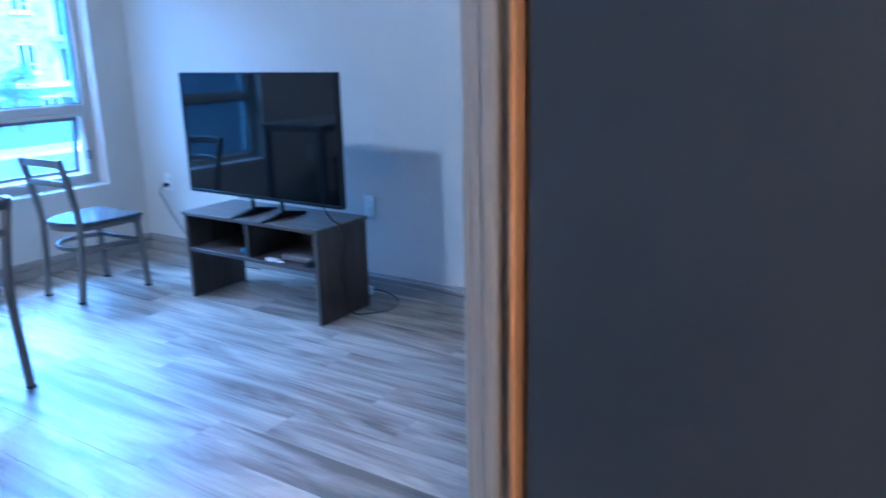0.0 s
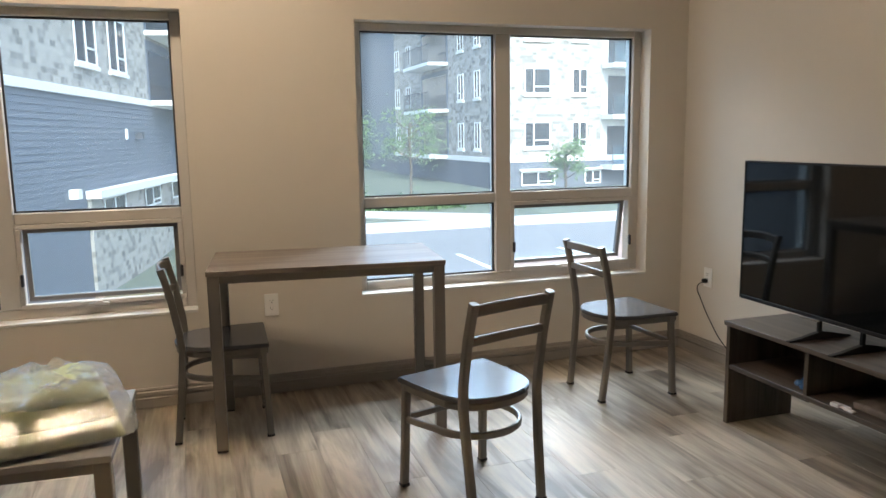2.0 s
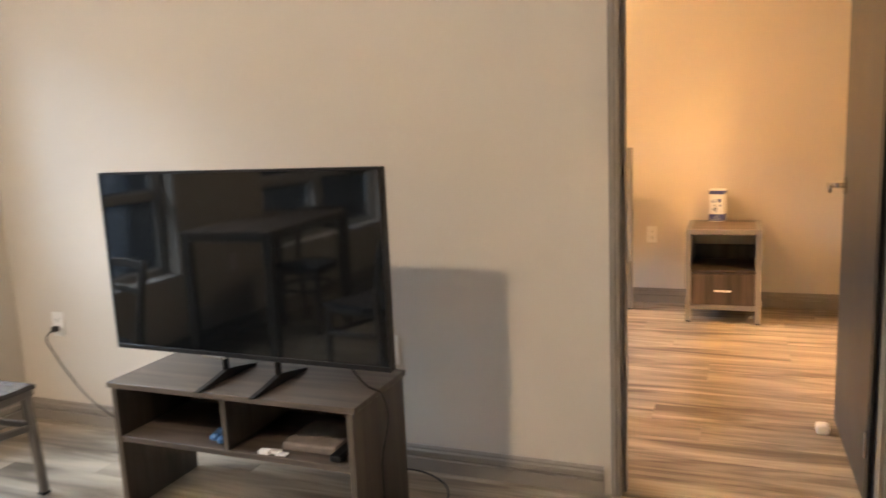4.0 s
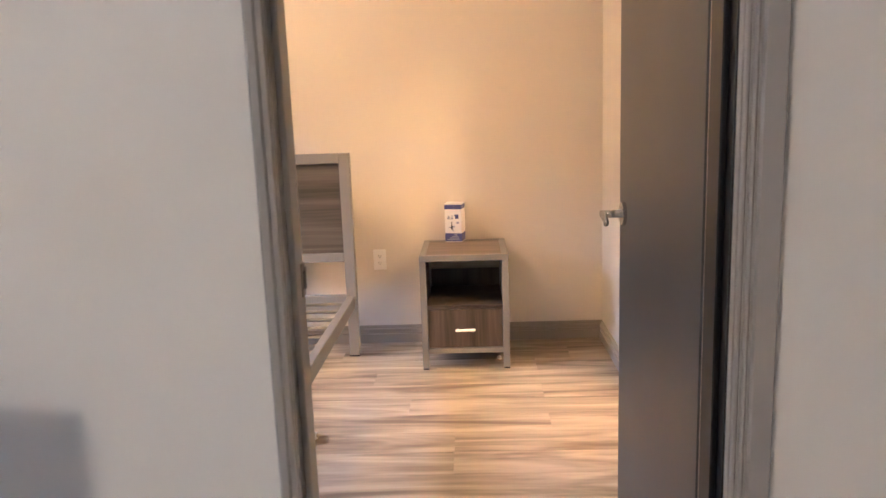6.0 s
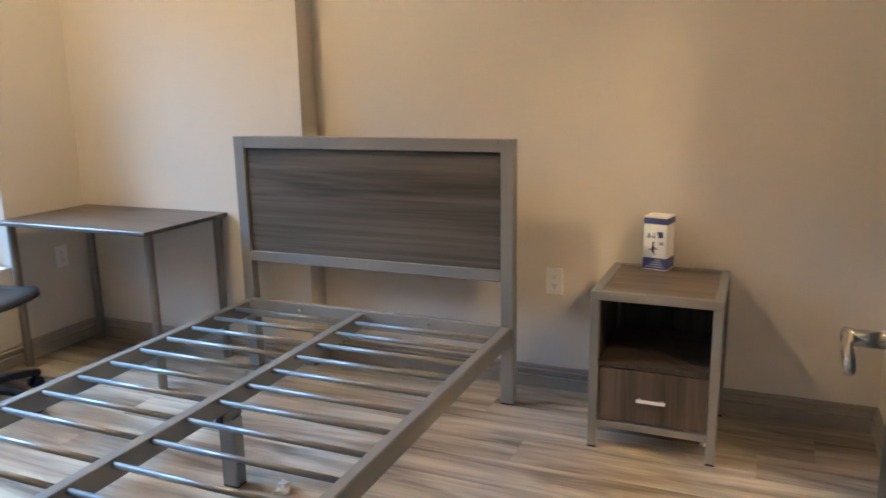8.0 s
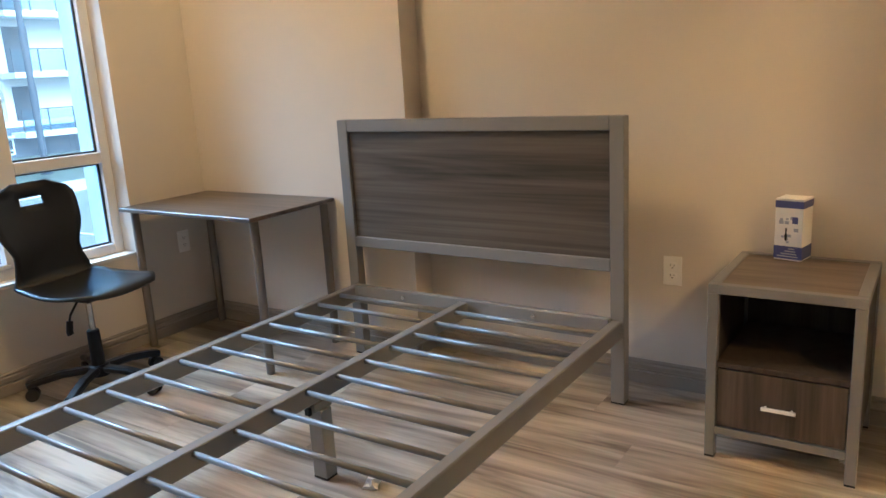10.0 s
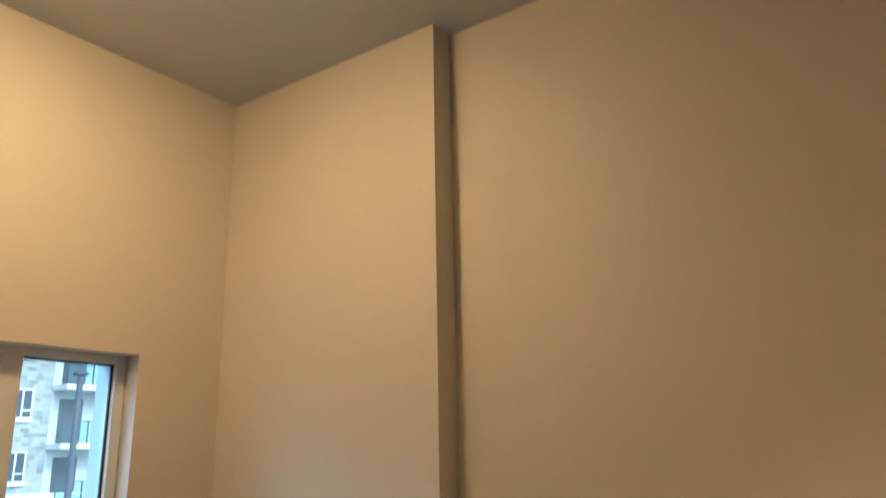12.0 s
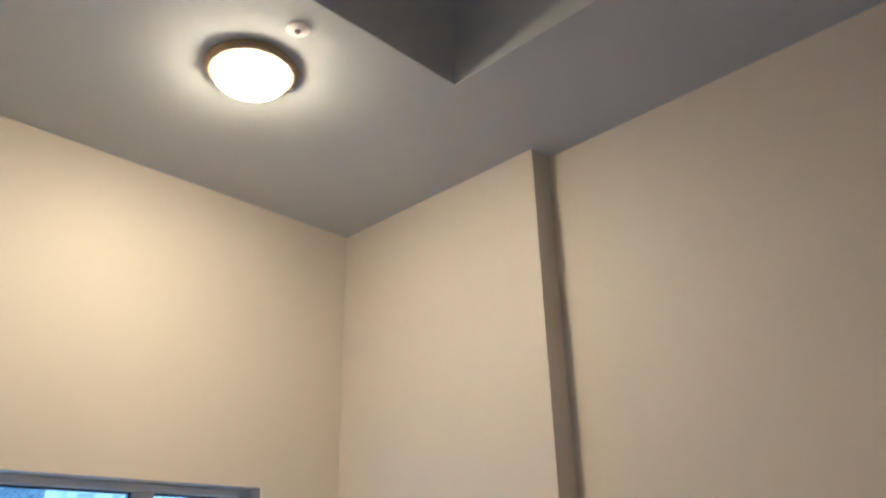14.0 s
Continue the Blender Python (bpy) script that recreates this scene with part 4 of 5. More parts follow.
# carton on the nightstand
KX, KY, KZ = 6.325, 2.458, NZ
box = thing("bulb_carton", Matrix.Translation((KX, KY, KZ)) @ pose(0, 0, 0, 0, 0, -12), "white light-bulb carton with navy bands and grey print, standing up", "carton")
box_part("carton_body", (-0.043, 0.043, -0.046, 0.046, 0.001, 0.21), M_PAPER, box, 0.0015)
box_part("top_flap", (-0.044, 0.044, -0.047, 0.047, 0.21, 0.2125), M_PAPER, box, 0.0008)
for z0, z1, nm in ((0.006, 0.05, "lower_band"), (0.182, 0.206, "upper_band")):
    box_part(nm, (-0.0436, 0.0436, -0.0466, 0.0466, z0, z1), M_NAVY, box, 0.0, "navy printed band")
rnd = random.Random(5)
for k in range(11):
    y, z, s = rnd.uniform(-0.034, 0.02), rnd.uniform(0.06, 0.15), rnd.uniform(0.006, 0.012)
    box_part("print", (-0.0437 - 0.0001 * k, -0.0431, y, y + s * 1.3, z, z + s), M_BLUEGREY, box, 0.0)
box_part("print", (-0.045, -0.0431, -0.03, -0.012, 0.13, 0.153), M_NAVY, box, 0.0, "navy printed square")
bm = bmesh.new()
add_lathe(bm, [(0.0, 0), (0.004, 0.004), (0.005, 0.02), (0.0025, 0.028), (0.0025, 0.045), (0.0, 0.046)], 8, (-0.0435, 0.008, 0.068))
part("print", bm, M_BLACK, box, "dark printed bulb outline")
for i in range(4):
    box_part("print", (-0.0445, -0.0431, -0.034 + 0.004 * i, 0.034 - 0.012 * i, 0.013 + 0.009 * i, 0.017 + 0.009 * i), M_BLUEGREY, box, 0.0)

# ---- desk ----
desk = thing("desk", Matrix.Identity(4), "plain grey-brown wood-top desk on round metal legs in the corner", "desk")
box_part("desktop", (5.718, 6.262, 4.478, 5.395, 0.708, 0.727), M_LAM_Y, desk, 0.003)
for x in (5.775, 6.222):
    for y in (4.515, 5.355):
        bm = bmesh.new()
        add_lathe(bm, [(0.019, 0.0), (0.02, 0.01), (0.02, 0.708)], 16, (x, y, 0.001))
        part("leg", bm, M_STEEL, desk, smooth=False)

# ---- desk chair ----
oc = thing("desk_chair", pose(5.31, 5.09, 0, 0, 0, -170), "black moulded-shell swivel chair on a five-star castor base", "office chair")
# shell: seat pan bending up into a waisted back with a grip hole
sec = []
for k in range(25):
    s = k / 24
    if s < 0.45:
        u = s / 0.45
        y, z, w = 0.25 - 0.40 * u, 0.445 - 0.018 * math.sin(math.pi * u) - 0.02 * max(0, 0.12 - u) * 8, 0.205 + 0.02 * math.sin(math.pi * u)
        if k == 0:
            w = 0.15
        elif k == 1:
            w = 0.19
    else:
        u = (s - 0.45) / 0.55
        bend = min(1, u / 0.28)
        y = -0.15 - 0.055 * math.sin(bend * math.pi / 2) - 0.07 * max(0, u - 0.28)
        z = 0.445 + 0.05 * (1 - math.cos(bend * math.pi / 2)) + 0.43 * max(0, u - 0.1)
        w = 0.205 - 0.045 * math.exp(-((u - 0.3) / 0.16) ** 2) + 0.008 * u
        if u > 0.74:
            w *= max(0.0, 1 - ((u - 0.74) / 0.275) ** 3) ** 0.5
    sec.append((y, z + 0.042, w))
bm = bmesh.new()
NCOL = 14
grid = []
for i, (y, z, w) in enumerate(sec):
    t = i / 24
    row = []
    for j in range(NCOL + 1):
        v = 2 * j / NCOL - 1
        dish = 0.022 * v * v
        row.append(bm.verts.new((w * v, y + (dish if t > 0.5 else 0), z + (dish * 0.6 if t <= 0.5 else 0))))
    grid.append(row)
for i in range(24):
    for j in range(NCOL):
        if i == 21 and 5 <= j <= 8:
            continue
        bm.faces.new((grid[i][j], grid[i][j + 1], grid[i + 1][j + 1], grid[i + 1][j]))
shell = part("seat_shell", bm, M_SHELL, oc, "black one-piece shell with a grip hole", smooth=True)
so = shell.modifiers.new("thickness", "SOLIDIFY")
so.thickness, so.offset = 0.013, 0
bm = bmesh.new()
add_box(bm, -0.1, 0.1, -0.09, 0.12, 0.434, 0.456, bevel=0.008)
add_box(bm, -0.05, 0.05, -0.06, 0.06, 0.414, 0.436, bevel=0.006)
part("seat_plate", bm, M_BLACK, oc)
for x in (-0.06, -0.02, 0.03):
    bm = bmesh.new()
    add_sweep(bm, [(x, 0.119, 0.445), (x, 0.123, 0.445)], disc(0.005, 8), side=(0, 0, 1))
    part("screw", bm, M_CHROME, oc)
bm = bmesh.new()
add_lathe(bm, [(0.014, 0.27), (0.014, 0.417)], 16)
part("gas_lift", bm, M_CHROME, oc, "bright steel gas lift")
bm = bmesh.new()
add_lathe(bm, [(0.034, 0.09), (0.03, 0.11), (0.026, 0.275), (0.02, 0.28)], 18)
part("column_sleeve", bm, M_BLACK, oc)
bm = bmesh.new()
add_sweep(bm, [(0.05, 0.0, 0.425), (0.11, 0.015, 0.38), (0.125, 0.02, 0.35)], disc(0.005, 8))
add_sweep(bm, [(0.12, 0.018, 0.358), (0.132, 0.022, 0.315), (0.13, 0.024, 0.302)], oblong(0.03, 0.016, 0.005))
part("height_lever", bm, M_BLACK, oc)
bm = bmesh.new()
add_lathe(bm, [(0.045, 0.07), (0.05, 0.085), (0.045, 0.115), (0.034, 0.12)], 18)
part("hub", bm, M_BLACK, oc)
for k in range(5):
    a = 2 * math.pi * k / 5 + radians(168)
    ca, sa = math.cos(a), math.sin(a)
    bm = bmesh.new()
    add_sweep(bm, [(0.03 * ca, 0.03 * sa, 0.1), (0.15 * ca, 0.15 * sa, 0.098), (0.24 * ca, 0.24 * sa, 0.082), (0.29 * ca, 0.29 * sa, 0.07)], oblong(0.045, 0.03, 0.008))
    arm = part("base_arm", bm, M_BLACK, oc)
    bm = bmesh.new()
    cx, cy = 0.275 * ca, 0.275 * sa
    for o in (-0.014, 0.014):
        add_sweep(bm, [(cx - sa * (o - 0.009), cy + ca * (o - 0.009), 0.028), (cx - sa * (o + 0.009), cy + ca * (o + 0.009), 0.028)], disc(0.027, 16), side=(0, 0, 1))
    add_sweep(bm, [(cx, cy, 0.03), (cx, cy, 0.075)], disc(0.009, 10))
    part("castor", bm, M_BLACK, arm)

# ---- ceiling fittings ----
lamp = thing("ceiling_lamp", Matrix.Translation((4.975, 4.405, H)), "round flush ceiling lamp with bronze ring, switched on", "ceiling lamp", "ceiling lamps")
bm = bmesh.new()
add_lathe(bm, [(0.15, -0.001), (0.176, -0.001), (0.18, -0.012), (0.178, -0.024), (0.169, -0.034), (0.156, -0.038), (0.146, -0.026)], 48)
part("ring", bm, M_BRONZE, lamp, "bronze metal ring", smooth=True)
bm = bmesh.new()
add_lathe(bm, [(0.148, -0.03)] + [(0.148 * math.cos(a), -0.036 - 0.072 * math.sin(a)) for a in [math.pi / 2 * k / 9 for k in range(1, 10)]] + [(0.0, -0.1081)], 48)
part("bowl", bm, M_GLOW, lamp, "glowing opal glass bowl", smooth=True)
for lx, ly in ((-0.5, 0.2), (0.4, 4.4)):
    c = copy_thing(lamp, Matrix.Translation((lx, ly, H)))
    for k in c.children:
        if k.name.startswith("bowl"):
            k.data = k.data.copy()
            k.data.materials[0] = M_GLOW_NEUTRAL if ly > 1 else M_GLOW_BACK

c = copy_thing(lamp, Matrix.Translation((4.3, 0.6, HA)))
for k in c.children:
    if k.name.startswith("bowl"):
        k.data = k.data.copy()
        k.data.materials[0] = M_GLOW_WARM
spk = thing("sprinkler_head", Matrix.Translation((4.97, 4.09, H)), "white fire sprinkler with round plate in the ceiling", "sprinkler")
bm = bmesh.new()
add_lathe(bm, [(0.0, -0.001), (0.042, -0.001), (0.044, -0.004), (0.04, -0.008), (0.014, -0.011), (0.0, -0.011)], 28)
part("escutcheon", bm, M_WHITE, spk, smooth=False)
bm = bmesh.new()
add_lathe(bm, [(0.012, -0.0105), (0.012, -0.013), (0.005, -0.0135), (0.005, -0.016), (0.009, -0.0165), (0.009, -0.0175), (0.0, -0.0177)], 14)
part("deflector", bm, M_CHROME, spk)

# scraps of paper on the bedroom floor
def scrap(x, y, s, seed):
    rnd = random.Random(seed)
    bm = bmesh.new()
    r = bmesh.ops.create_icosphere(bm, subdivisions=2, radius=s)
    for v in bm.verts:
        v.co *= rnd.uniform(0.5, 1.25)
        v.co.z = max(0.0, v.co.z * 0.8 + s * 0.3)
    tagged(part("paper_scrap", bm, M_PAPER, at=Matrix.Translation((x, y, 0.001))), "crumpled white paper scrap on the floor", "paper", "paper scraps")

scrap(5.1, 3.058, 0.05, 3)
scrap(5.176, 3.226, 0.032, 4)
scrap(5.235, 3.5, 0.036, 7)
scrap(6.06, 2.24, 0.014, 6)

# ---- outside ----
me = bpy.data.meshes.new("ground")
gx = [(-900, GL), (-0.5, GL), (3.0, GZ), (900, GZ)]
me.from_pydata([(x, y, z) for y in (-900, 1500) for x, z in gx], [], [(i, i + 1, i + 5, i + 4) for i in range(3)])
me.materials.append(M_GRASS)
tagged(new("ground", me), "lawn and open ground around the buildings", "ground", kind="structure")
tagged(box_part("road", (12.0, 60, 12.0, 23.2, GZ, GZ + 0.02), M_ASPHALT, None, 0.0), "grey asphalt parking lane", "road", kind="structure")
tagged(box_part("pavement", (3.2, 60, 23.2, 25.0, GZ, GZ + 0.14), M_CONC, None, 0.02), "pale concrete walk along the lane", "pavement", kind="structure")
tagged(box_part("road", (3.2, 12.0, 8.0, 23.2, GZ, GZ + 0.05), M_ASPHALT, None, 0.02), "pale asphalt apron beside the lane", "road", kind="structure")
walk_bm = bmesh.new()
add_box(walk_bm, -5.5, 5.5, -0.8, 0.8, 0.0, 0.1, bevel=0.02)
tagged(part("pavement", walk_bm, M_CONC, at=pose(6.6, 28.6, GZ, 0, 0, -38)), "pale concrete footpath across the lawn", "pavement", kind="structure")
for i in range(6):
    zl = GZ + (0.05 if i < 2 else 0.02)
    tagged(box_part("parking_line", (6.6 + 2.7 * i, 6.74 + 2.7 * i, 13.5, 18.5, zl, zl + 0.004), M_BAND, None, 0.0), "white painted parking line", "road marking", "parking lines", "structure")


def facade_window(parent, f, u0, u1, z0, z1, split=0.4, sill=True):
    """A window in a facade; f(u, d, z) gives the place d metres in front of the wall."""
    def fbox(name, a0, a1, d0, d1, c0, c1, material, par):
        bm = bmesh.new()
        vs = [bm.verts.new(f(a, d, c)) for c in (c0, c1) for d in (d0, d1) for a in (a0, a1)]
        for q in ((0, 1, 3, 2), (4, 6, 7, 5), (0, 4, 5, 1), (2, 3, 7, 6), (0, 2, 6, 4), (1, 5, 7, 3)):
            bm.faces.new([vs[i] for i in q])
        return part(name, bm, material, par)
    w = fbox("window", u0, u1, 0.01, 0.03, z0, z1, M_PANE, parent)
    t = 0.07
    for q in ((u0, u1, z1 - t, z1), (u0, u1, z0, z0 + t), (u0, u0 + t, z0 + t, z1 - t), (u1 - t, u1, z0 + t, z1 - t)):
        fbox("frame", q[0], q[1], 0.02, 0.07, q[2], q[3], M_BAND, w)
    m = u0 + (u1 - u0) * split
    fbox("glazing_bar", m - 0.035, m + 0.035, 0.02, 0.065, z0 + t, z1 - t, M_BAND, w)
    h = z0 + (z1 - z0) * 0.28
    fbox("glazing_bar", m + 0.035, u1 - t, 0.02, 0.065, h - 0.03, h + 0.03, M_BAND, w)
    if sill:
        fbox("sill", u0 - 0.06, u1 + 0.06, 0.0, 0.12, z0 - 0.14, z0, M_BAND, w)
    return fbox


def balcony(parent, fbox, u0, u1, z, depth=1.3):
    b = fbox("balcony_slab", u0, u1, 0.0, depth, z - 0.2, z, M_BAND, parent)
    fbox("door_opening", u0 + 0.3, u1 - 0.3, 0.01, 0.04, z, z + 2.1, M_PANE, b)
    fbox("top_rail", u0, u1, depth - 0.06, depth, z + 1.0, z + 1.06, M_RAIL, b)
    fbox("bottom_rail", u0, u1, depth - 0.05, depth - 0.01, z + 0.08, z + 0.12, M_RAIL, b)
    n = max(3, int((u1 - u0) / 0.28))
    for i in range(n + 1):
        u = u0 + (u1 - u0 - 0.03) * i / n
        fbox("baluster", u, u + 0.03, depth - 0.045, depth - 0.015, z, z + 1.0, M_RAIL, b)


# main block: corner at (16, 38.5), one face to the south, one to the west
X0, Y0, TOP, ST = 16.0, 38.5, 10.4, 2.8
blk = thing("apartment_building", Matrix.Identity(4), "four-storey apartment building in pale cut stone over a dark base", "building")
south = lambda u, d, z: (u, Y0 - d, z)
west = lambda u, d, z: (X0 - d, u, z)
box_part("wall", (X0, 62, Y0, Y0 + 20, GZ, TOP), M_STONE, blk, 0.0, "cut stone cladding")
box_part("wall", (X0, 40, Y0 + 20, Y0 + 34, GZ, TOP), M_SIDING, blk, 0.0, "dark grey cladding")
box_part("base_course", (X0 - 0.06, 62, Y0 - 0.06, Y0 + 34, GZ, -0.15), M_CHAR, blk, 0.0, "charcoal brick base")
box_part("band", (X0 - 0.12, 62, Y0 - 0.12, Y0 + 20, -0.15, 0.12), M_BAND, blk, 0.0)
box_part("roof", (X0 - 0.35, 62.3, Y0 - 0.35, Y0 + 34.3, TOP, TOP + 0.35), M_BAND, blk, 0.0)
for s in range(4):
    z = 0.62 + ST * s
    for u0, u1 in ((17.6, 19.15), (20.4, 21.35), (28.0, 29.5), (31.0, 32.0), (38.5, 40.0), (42, 43)):
        fb = facade_window(blk, south, u0, u1, z, z + 1.35, 0.36 if u1 - u0 > 1.2 else 0.5)
    for u0, u1 in ((40.6, 41.5), (43.2, 44.2)):
        fw = facade_window(blk, west, u0, u1, z - 0.1, z + 1.4, 0.5)
    fw = facade_window(blk, west, 54.0, 55.2, z, z + 1.35, 0.5)
    fw = facade_window(blk, west, 57.0, 58.2, z, z + 1.35, 0.5)
    bz = 0.12 + ST * s
    sz = -0.4 + 2.7 * s
    fb("balcony_recess", 22.2, 28.4, 0.005, 0.02, sz, sz + 2.5, M_CREAM, blk)
    sl = fb("balcony_slab", 22.2, 28.4, 0.0, 1.3, sz - 0.24, sz, M_BAND, blk)
    for u in (22.6, 25.65, 27.3):
        fb("door_opening", u, u + 1.15, 0.02, 0.05, sz, sz + 2.1, M_PANE, sl)
    fb("top_rail", 22.2, 28.4, 1.22, 1.28, sz + 1.0, sz + 1.06, M_RAIL, sl)
    for k in range(6):
        u = 22.2 + 1.23 * k
        fb("rail_post", u, u + 0.05, 1.22, 1.28, sz, sz + 1.0, M_RAIL, sl)
        if k < 5:
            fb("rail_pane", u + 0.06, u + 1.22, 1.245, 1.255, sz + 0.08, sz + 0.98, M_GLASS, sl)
    fw("balcony_recess", 46.0, 51.5, 0.005, 0.02, bz, bz + 2.4, M_SIDING, blk)
    balcony(blk, fw, 46.0, 51.5, bz)
for u0, u1 in ((17.4, 19.4), (21.2, 22.2), (27.0, 29.0)):
    fb("canopy", u0 - 0.1, u1 + 0.1, 0.06, 0.3, -0.62, -0.52, M_BAND, blk)
    facade_window(blk, lambda u, d, z: (u, Y0 - 0.06 - d, z), u0, u1, -1.4, -0.65, 0.5, False)

far = thing("apartment_building", Matrix.Identity(4), "pale stucco apartment building further off", "building")
box_part("wall", (2.0, 15.0, 68, 84, GZ, 10.8), M_CREAM, far, 0.0)
box_part("roof", (1.8, 15.2, 67.8, 84.2, 10.8, 11.2), M_BAND, far, 0.0)
for s in range(4):
    for u in (9.0, 12.2, 14.0 - 0.6, 17.0 - 1.2):
        if u < 14.5:
            facade_window(far, lambda u, d, z: (u, 68 - d, z), u, u + 1.3, 0.5 + 2.8 * s, 2.0 + 2.8 * s, 0.5)

# side wing with lapped siding below and stone above
wing = thing("apartment_building", Matrix.Translation((-2.45, 17.7, 0.333)) @ pose(0, 0, 0, 0, 0, 78) @ Matrix.Scale(0.75, 4), "near apartment wing with slate lap siding below cut stone", "building")
wf = lambda u, d, z: (u, -d, z)
box_part("wall", (-12, 30, 0, 14, 2.95, 11.0), M_STONE, wing, 0.0, "cut stone cladding")
box_part("wall", (-12, 30, 0.03, 14, GZ - 2.5, 2.7), M_SIDING, wing, 0.0, "slate siding backing")
box_part("band", (-12, 30, -0.12, 0.5, 2.7, 2.95), M_BAND, wing, 0.0, "white stone band")
box_part("roof", (-12.2, 30.2, -0.4, 14.2, 11.0, 11.4), M_BAND, wing, 0.0)
zb = GZ - 2.4
while zb < 2.68:
    bm = bmesh.new()
    vs = [bm.verts.new(p) for p in ((-12, -0.03, zb), (30, -0.03, zb), (30, 0.0, zb + 0.2), (-12, 0.0, zb + 0.2), (-12, 0.03, zb), (30, 0.03, zb))]
    for q in ((0, 1, 2, 3), (4, 5, 1, 0)):
        bm.faces.new([vs[i] for i in q])
    part("siding_board", bm, M_SIDING, wing)
    zb += 0.19
for u0, u1 in ((-6, -4), (-2.2, -0.4), (4.9, 6.9), (8.2, 10.2)):
    for z in (3.75, 6.6):
        fq = facade_window(wing, wf, u0, u1, z, z + 1.9, 0.5)
for z in (2.95, 5.8):
    fq("balcony_recess", 13.2, 21.5, 0.005, 0.02, z, z + 2.5, M_SIDING, wing)
    balcony(wing, fq, 13.2, 21.5, z, 1.2)
fq("canopy", 4.8, 22.0, 0.03, 0.5, -0.5, -0.25, M_BAND, wing)
fq("stone_pier", 4.9, 22.0, 0.03, 0.14, GZ - 2.5, -0.5, M_STONE, wing)
for u0, u1 in ((6.0, 8.4), (11.0, 13.4), (15.5, 18.5)):
    facade_window(wing, lambda u, d, z: (u, -0.14 - d, z), u0, u1, -1.35, -0.55, 0.5, False)
for u, z in ((10.8, 1.35), (3.4, -0.4)):
    fq("dryer_vent", u, u + 0.35, 0.02, 0.3, z, z + 0.28, M_RAIL if u > 5 else M_BAND, wing)
fq("wall_plate", 9.5, 9.7, 0.02, 0.08, 1.35, 1.75, M_BAND, wing)

fence = thing("fence", Matrix.Identity(4), "low dark metal fence along the lane", "fence")
for z in (GZ + 0.2, GZ + 1.0):
    box_part("rail", (22.0, 46.0, 33.4, 33.44, z, z + 0.05), M_RAIL, fence, 0.0)
for i in range(97):
    box_part("picket", (22.0 + 0.25 * i, 22.03 + 0.25 * i, 33.41, 33.43, GZ, GZ + 1.1), M_RAIL, fence, 0.0)

pole = thing("street_lamp", Matrix.Translation((17.75, 27.9, GZ + 0.14)), "tall grey street lamp post on the walk", "street lamp")
bm = bmesh.new()
add_lathe(bm, [(0.2, 0), (0.2, 0.05), (0.12, 0.08), (0.1, 5.75), (0.0, 5.78)], 14)
part("post", bm, M_RAIL, pole)
bm = bmesh.new()
add_box(bm, -0.2, 0.2, -0.2, 0.2, 5.78, 5.9, bevel=0.03)
part("lamp_head", bm, M_RAIL, pole)


def tree(x, y, h, r, seed, label):
    rnd = random.Random(seed)
    t = thing("tree", Matrix.Translation((x, y, GZ)), label, "tree")
    bm = bmesh.new()
    top = h * 0.75
    add_sweep(bm, [(0, 0, 0), (0.03, 0.02, top * 0.4), (-0.02, 0.03, top * 0.75), (0.02, 0, top)], disc(0.07, 8))
    tips = []
    for k in range(14):
        z = top * rnd.uniform(0.4, 1.0)
        a, l = rnd.uniform(0, 6.28), r * rnd.uniform(0.5, 1.0)
        p = Vector((l * math.cos(a), l * math.sin(a), z + l * 0.6))
        add_sweep(bm, [(0, 0, z), p * 0.5 + Vector((0, 0, z * 0.5 - 0.05)), p], disc(0.022, 5))
        tips.append(p)
    part("trunk", bm, M_BARK, t)
    vs, fs = [], []
    for p in tips:
        for k in range(90):
            c = p + Vector((rnd.gauss(0, 1), rnd.gauss(0, 1), rnd.gauss(0, 1))) * r * 0.27
            n1 = Vector((rnd.gauss(0, 1), rnd.gauss(0, 1), rnd.gauss(0, 1))).normalized()
            n2 = n1.orthogonal().normalized()
            s = rnd.uniform(0.05, 0.1)
            i = len(vs)
            vs += [c - n1 * s, c + n2 * s * 0.5, c + n1 * s, c - n2 * s * 0.5]
            fs.append((i, i + 1, i + 2, i + 3))
    me = bpy.data.meshes.new("crown")
    me.from_pydata(vs, [], fs)
    me.materials.append(M_LEAF)
    cr = new("crown", me)
    cr.parent = t
    cr["kind"] = "stuff"

tree(10.6, 36.0, 4.6, 1.25, 1, "young leafy tree on the lawn")
tree(16.4, 31.5, 2.7, 0.7, 2, "small bright green tree beside the walk")
tree(8.8, 41.0, 4.0, 1.2, 4, "young leafy tree on the lawn")
tree(23.5, 32.0, 3.0, 0.8, 5, "small bright green tree beside the fence")
bush_v, bush_f = [], []
rnd = random.Random(9)
for k in range(2600):
    c = Vector((rnd.uniform(5.5, 11.0), rnd.gauss(30.5, 0.45), GZ + abs(rnd.gauss(0, 0.22))))
    n1 = Vector((rnd.gauss(0, 1), rnd.gauss(0, 1), rnd.gauss(0, 1))).normalized()
    n2 = n1.orthogonal().normalized()
    i = len(bush_v)
    bush_v += [c - n1 * 0.09, c + n2 * 0.05, c + n1 * 0.09, c - n2 * 0.05]
    bush_f.append((i, i + 1, i + 2, i + 3))
me = bpy.data.meshes.new("low_shrubs")
me.from_pydata(bush_v, [], bush_f)
me.materials.append(M_LEAF)
tagged(new("low_shrubs", me), "row of low green shrubs along the walk", "shrubs", kind="stuff")

# ---- floor planks, last ----
PW, PL = 0.182, 1.22
plank_cache = {}


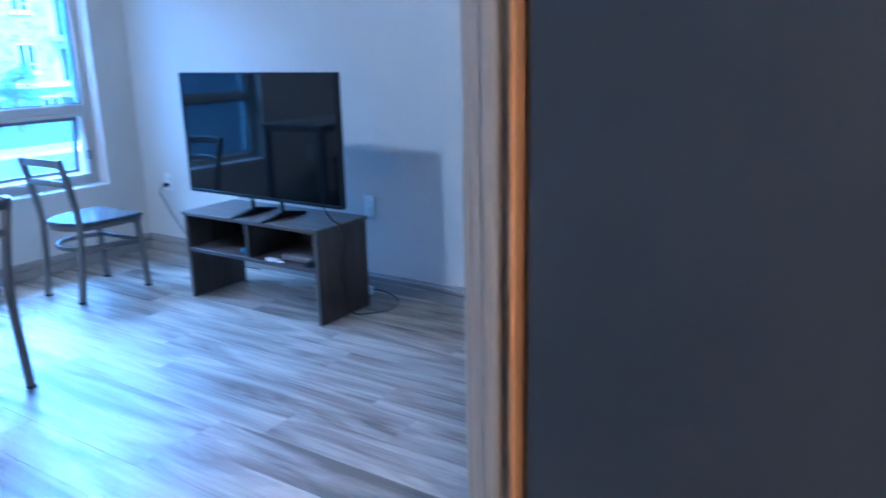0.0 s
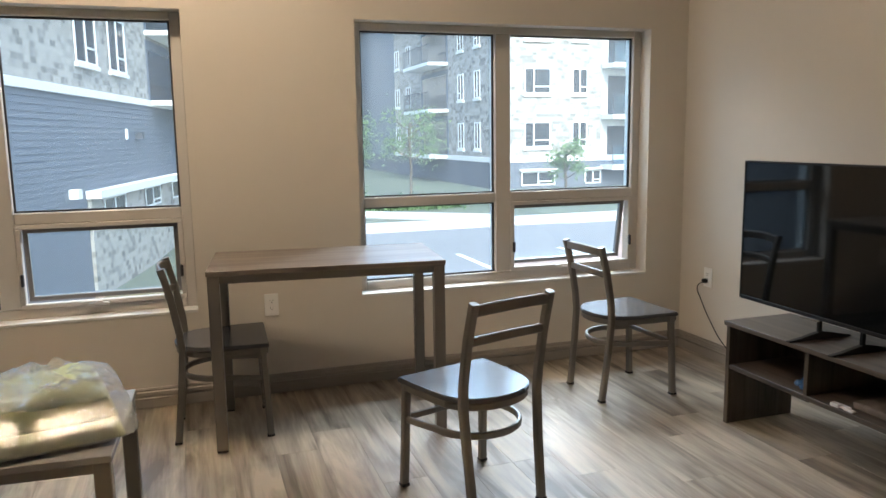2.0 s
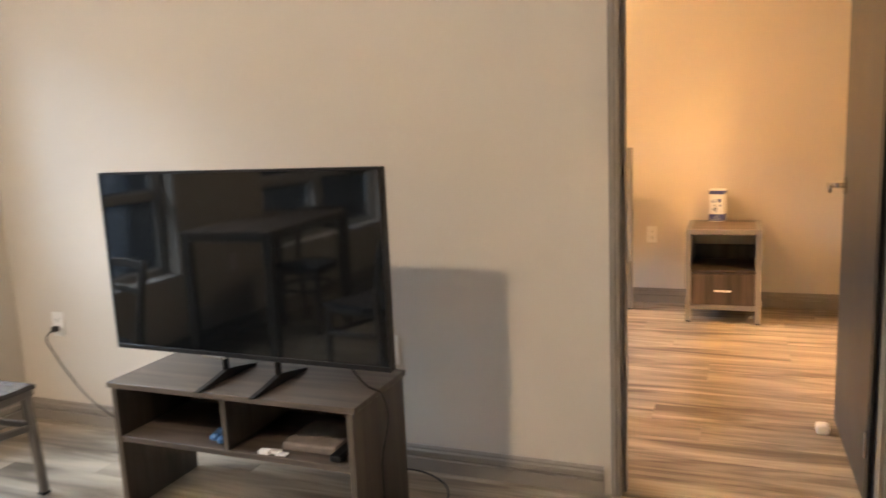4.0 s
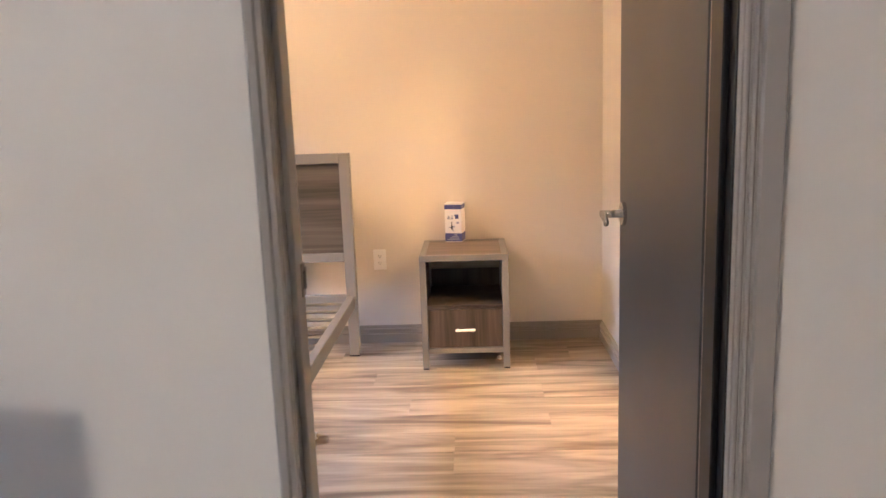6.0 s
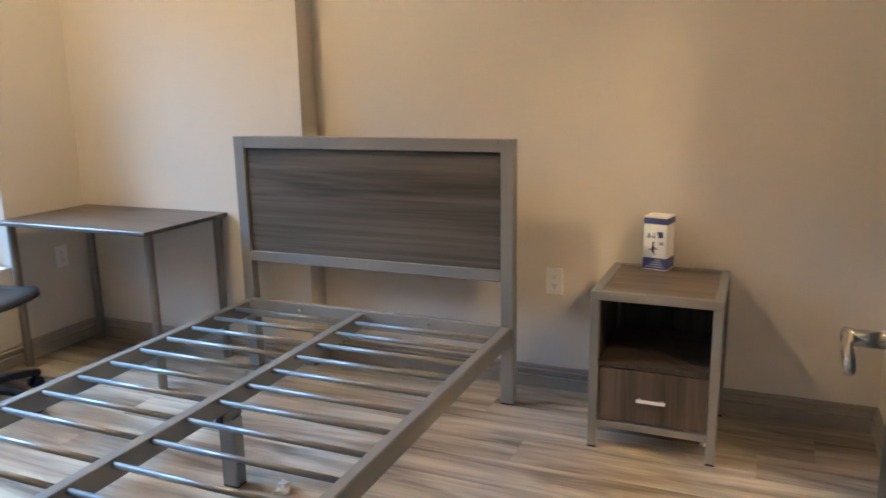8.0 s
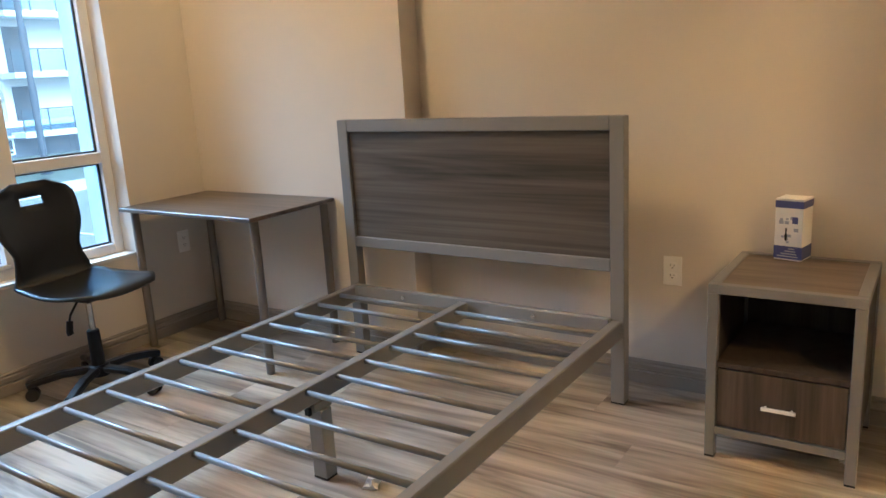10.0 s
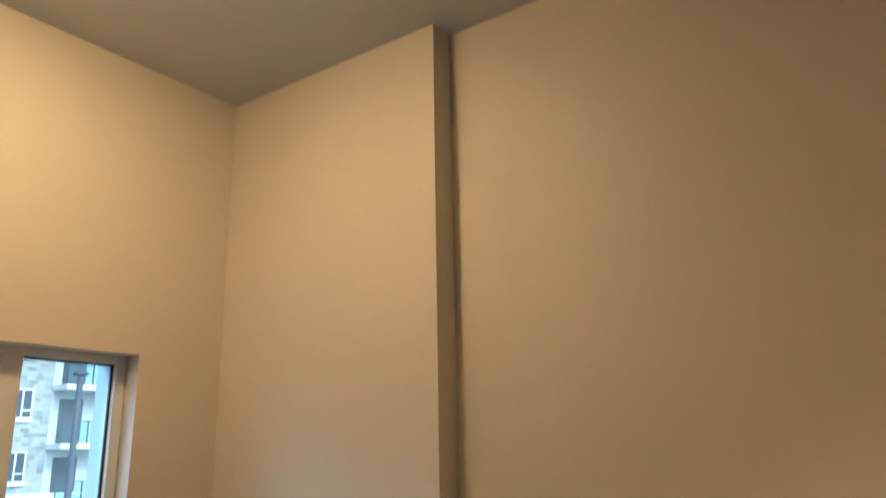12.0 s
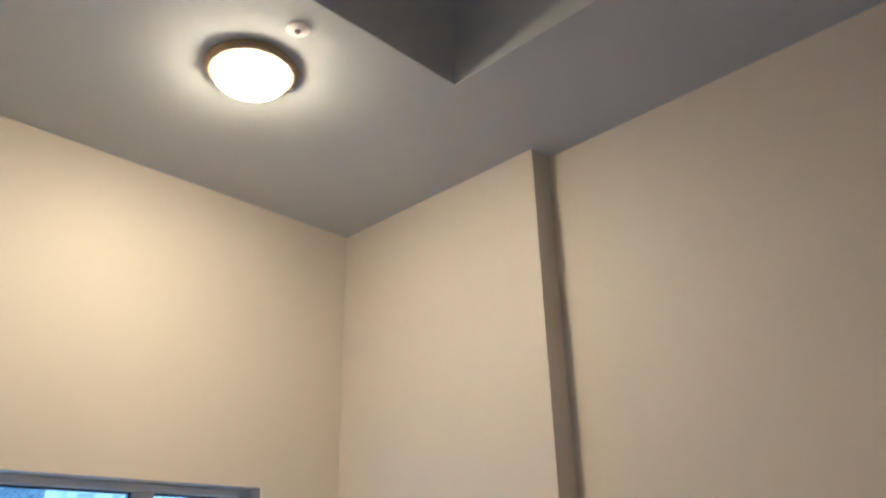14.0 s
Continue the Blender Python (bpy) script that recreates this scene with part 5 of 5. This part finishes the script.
def plank_mesh(w, l):
    key = (round(w, 3), round(l, 3))
    if key not in plank_cache:
        bm = bmesh.new()
        b = 0.0007
        lo = [bm.verts.new(p) for p in ((0, 0, -0.006), (w, 0, -0.006), (w, l, -0.006), (0, l, -0.006))]
        mi = [bm.verts.new(p) for p in ((0, 0, -b), (w, 0, -b), (w, l, -b), (0, l, -b))]
        hi = [bm.verts.new(p) for p in ((b, b, 0), (w - b, b, 0), (w - b, l - b, 0), (b, l - b, 0))]
        for ra, rb in ((lo, mi), (mi, hi)):
            for j in range(4):
                bm.faces.new((ra[j], ra[(j + 1) % 4], rb[(j + 1) % 4], rb[j]))
        bm.faces.new(hi)
        plank_cache[key] = finish(bm, "plank", M_PLANK)
    return plank_cache[key]


def lay(x0, x1, y0, y1, seed):
    rnd = random.Random(seed)
    x = x0
    while x < x1 - 0.005:
        w = min(PW, x1 - x)
        y = y0 - rnd.choice((0.0, 0.2, 0.41, 0.61, 0.81, 1.0))
        while y < y1 - 0.005:
            a, b = max(y, y0), min(y + PL, y1)
            if b - a > 0.01:
                ob = new("plank", plank_mesh(w - 0.0003, b - a - 0.0003))
                ob.parent = floor
                ob.location = (x, a, 0)
            y += PL
        x += PW

lay(-0.9, XT0, YL0, YNL, 1)
lay(XT0, XE, YS, YN0, 2)
lay(-0.2, 1.1, -0.2, YL0, 3)
# the rest of the boards, out of the way, as one sheet
vs, fs = [], []
for x0, x1, y0, y1 in ((XT0, XA + 0.15, YA, YS), (XW, -0.9, YL0, YNL), (XW, -0.2, YB, YL0), (1.1, XT0, YB, YL0), (-0.2, 1.1, YB, -0.2)):
    x = x0
    while x < x1 - 0.01:
        w = min(PW, x1 - x)
        i = len(vs)
        vs += [(x, y0, -0.0005), (x + w - 0.001, y0, -0.0005), (x + w - 0.001, y1, -0.0005), (x, y1, -0.0005)]
        fs.append((i, i + 1, i + 2, i + 3))
        x += PW
me = bpy.data.meshes.new("planks")
me.from_pydata(vs, [], fs)
me.materials.append(M_PLANK)
pk = new("planks", me)
pk.parent = floor
pk["kind"] = "stuff"
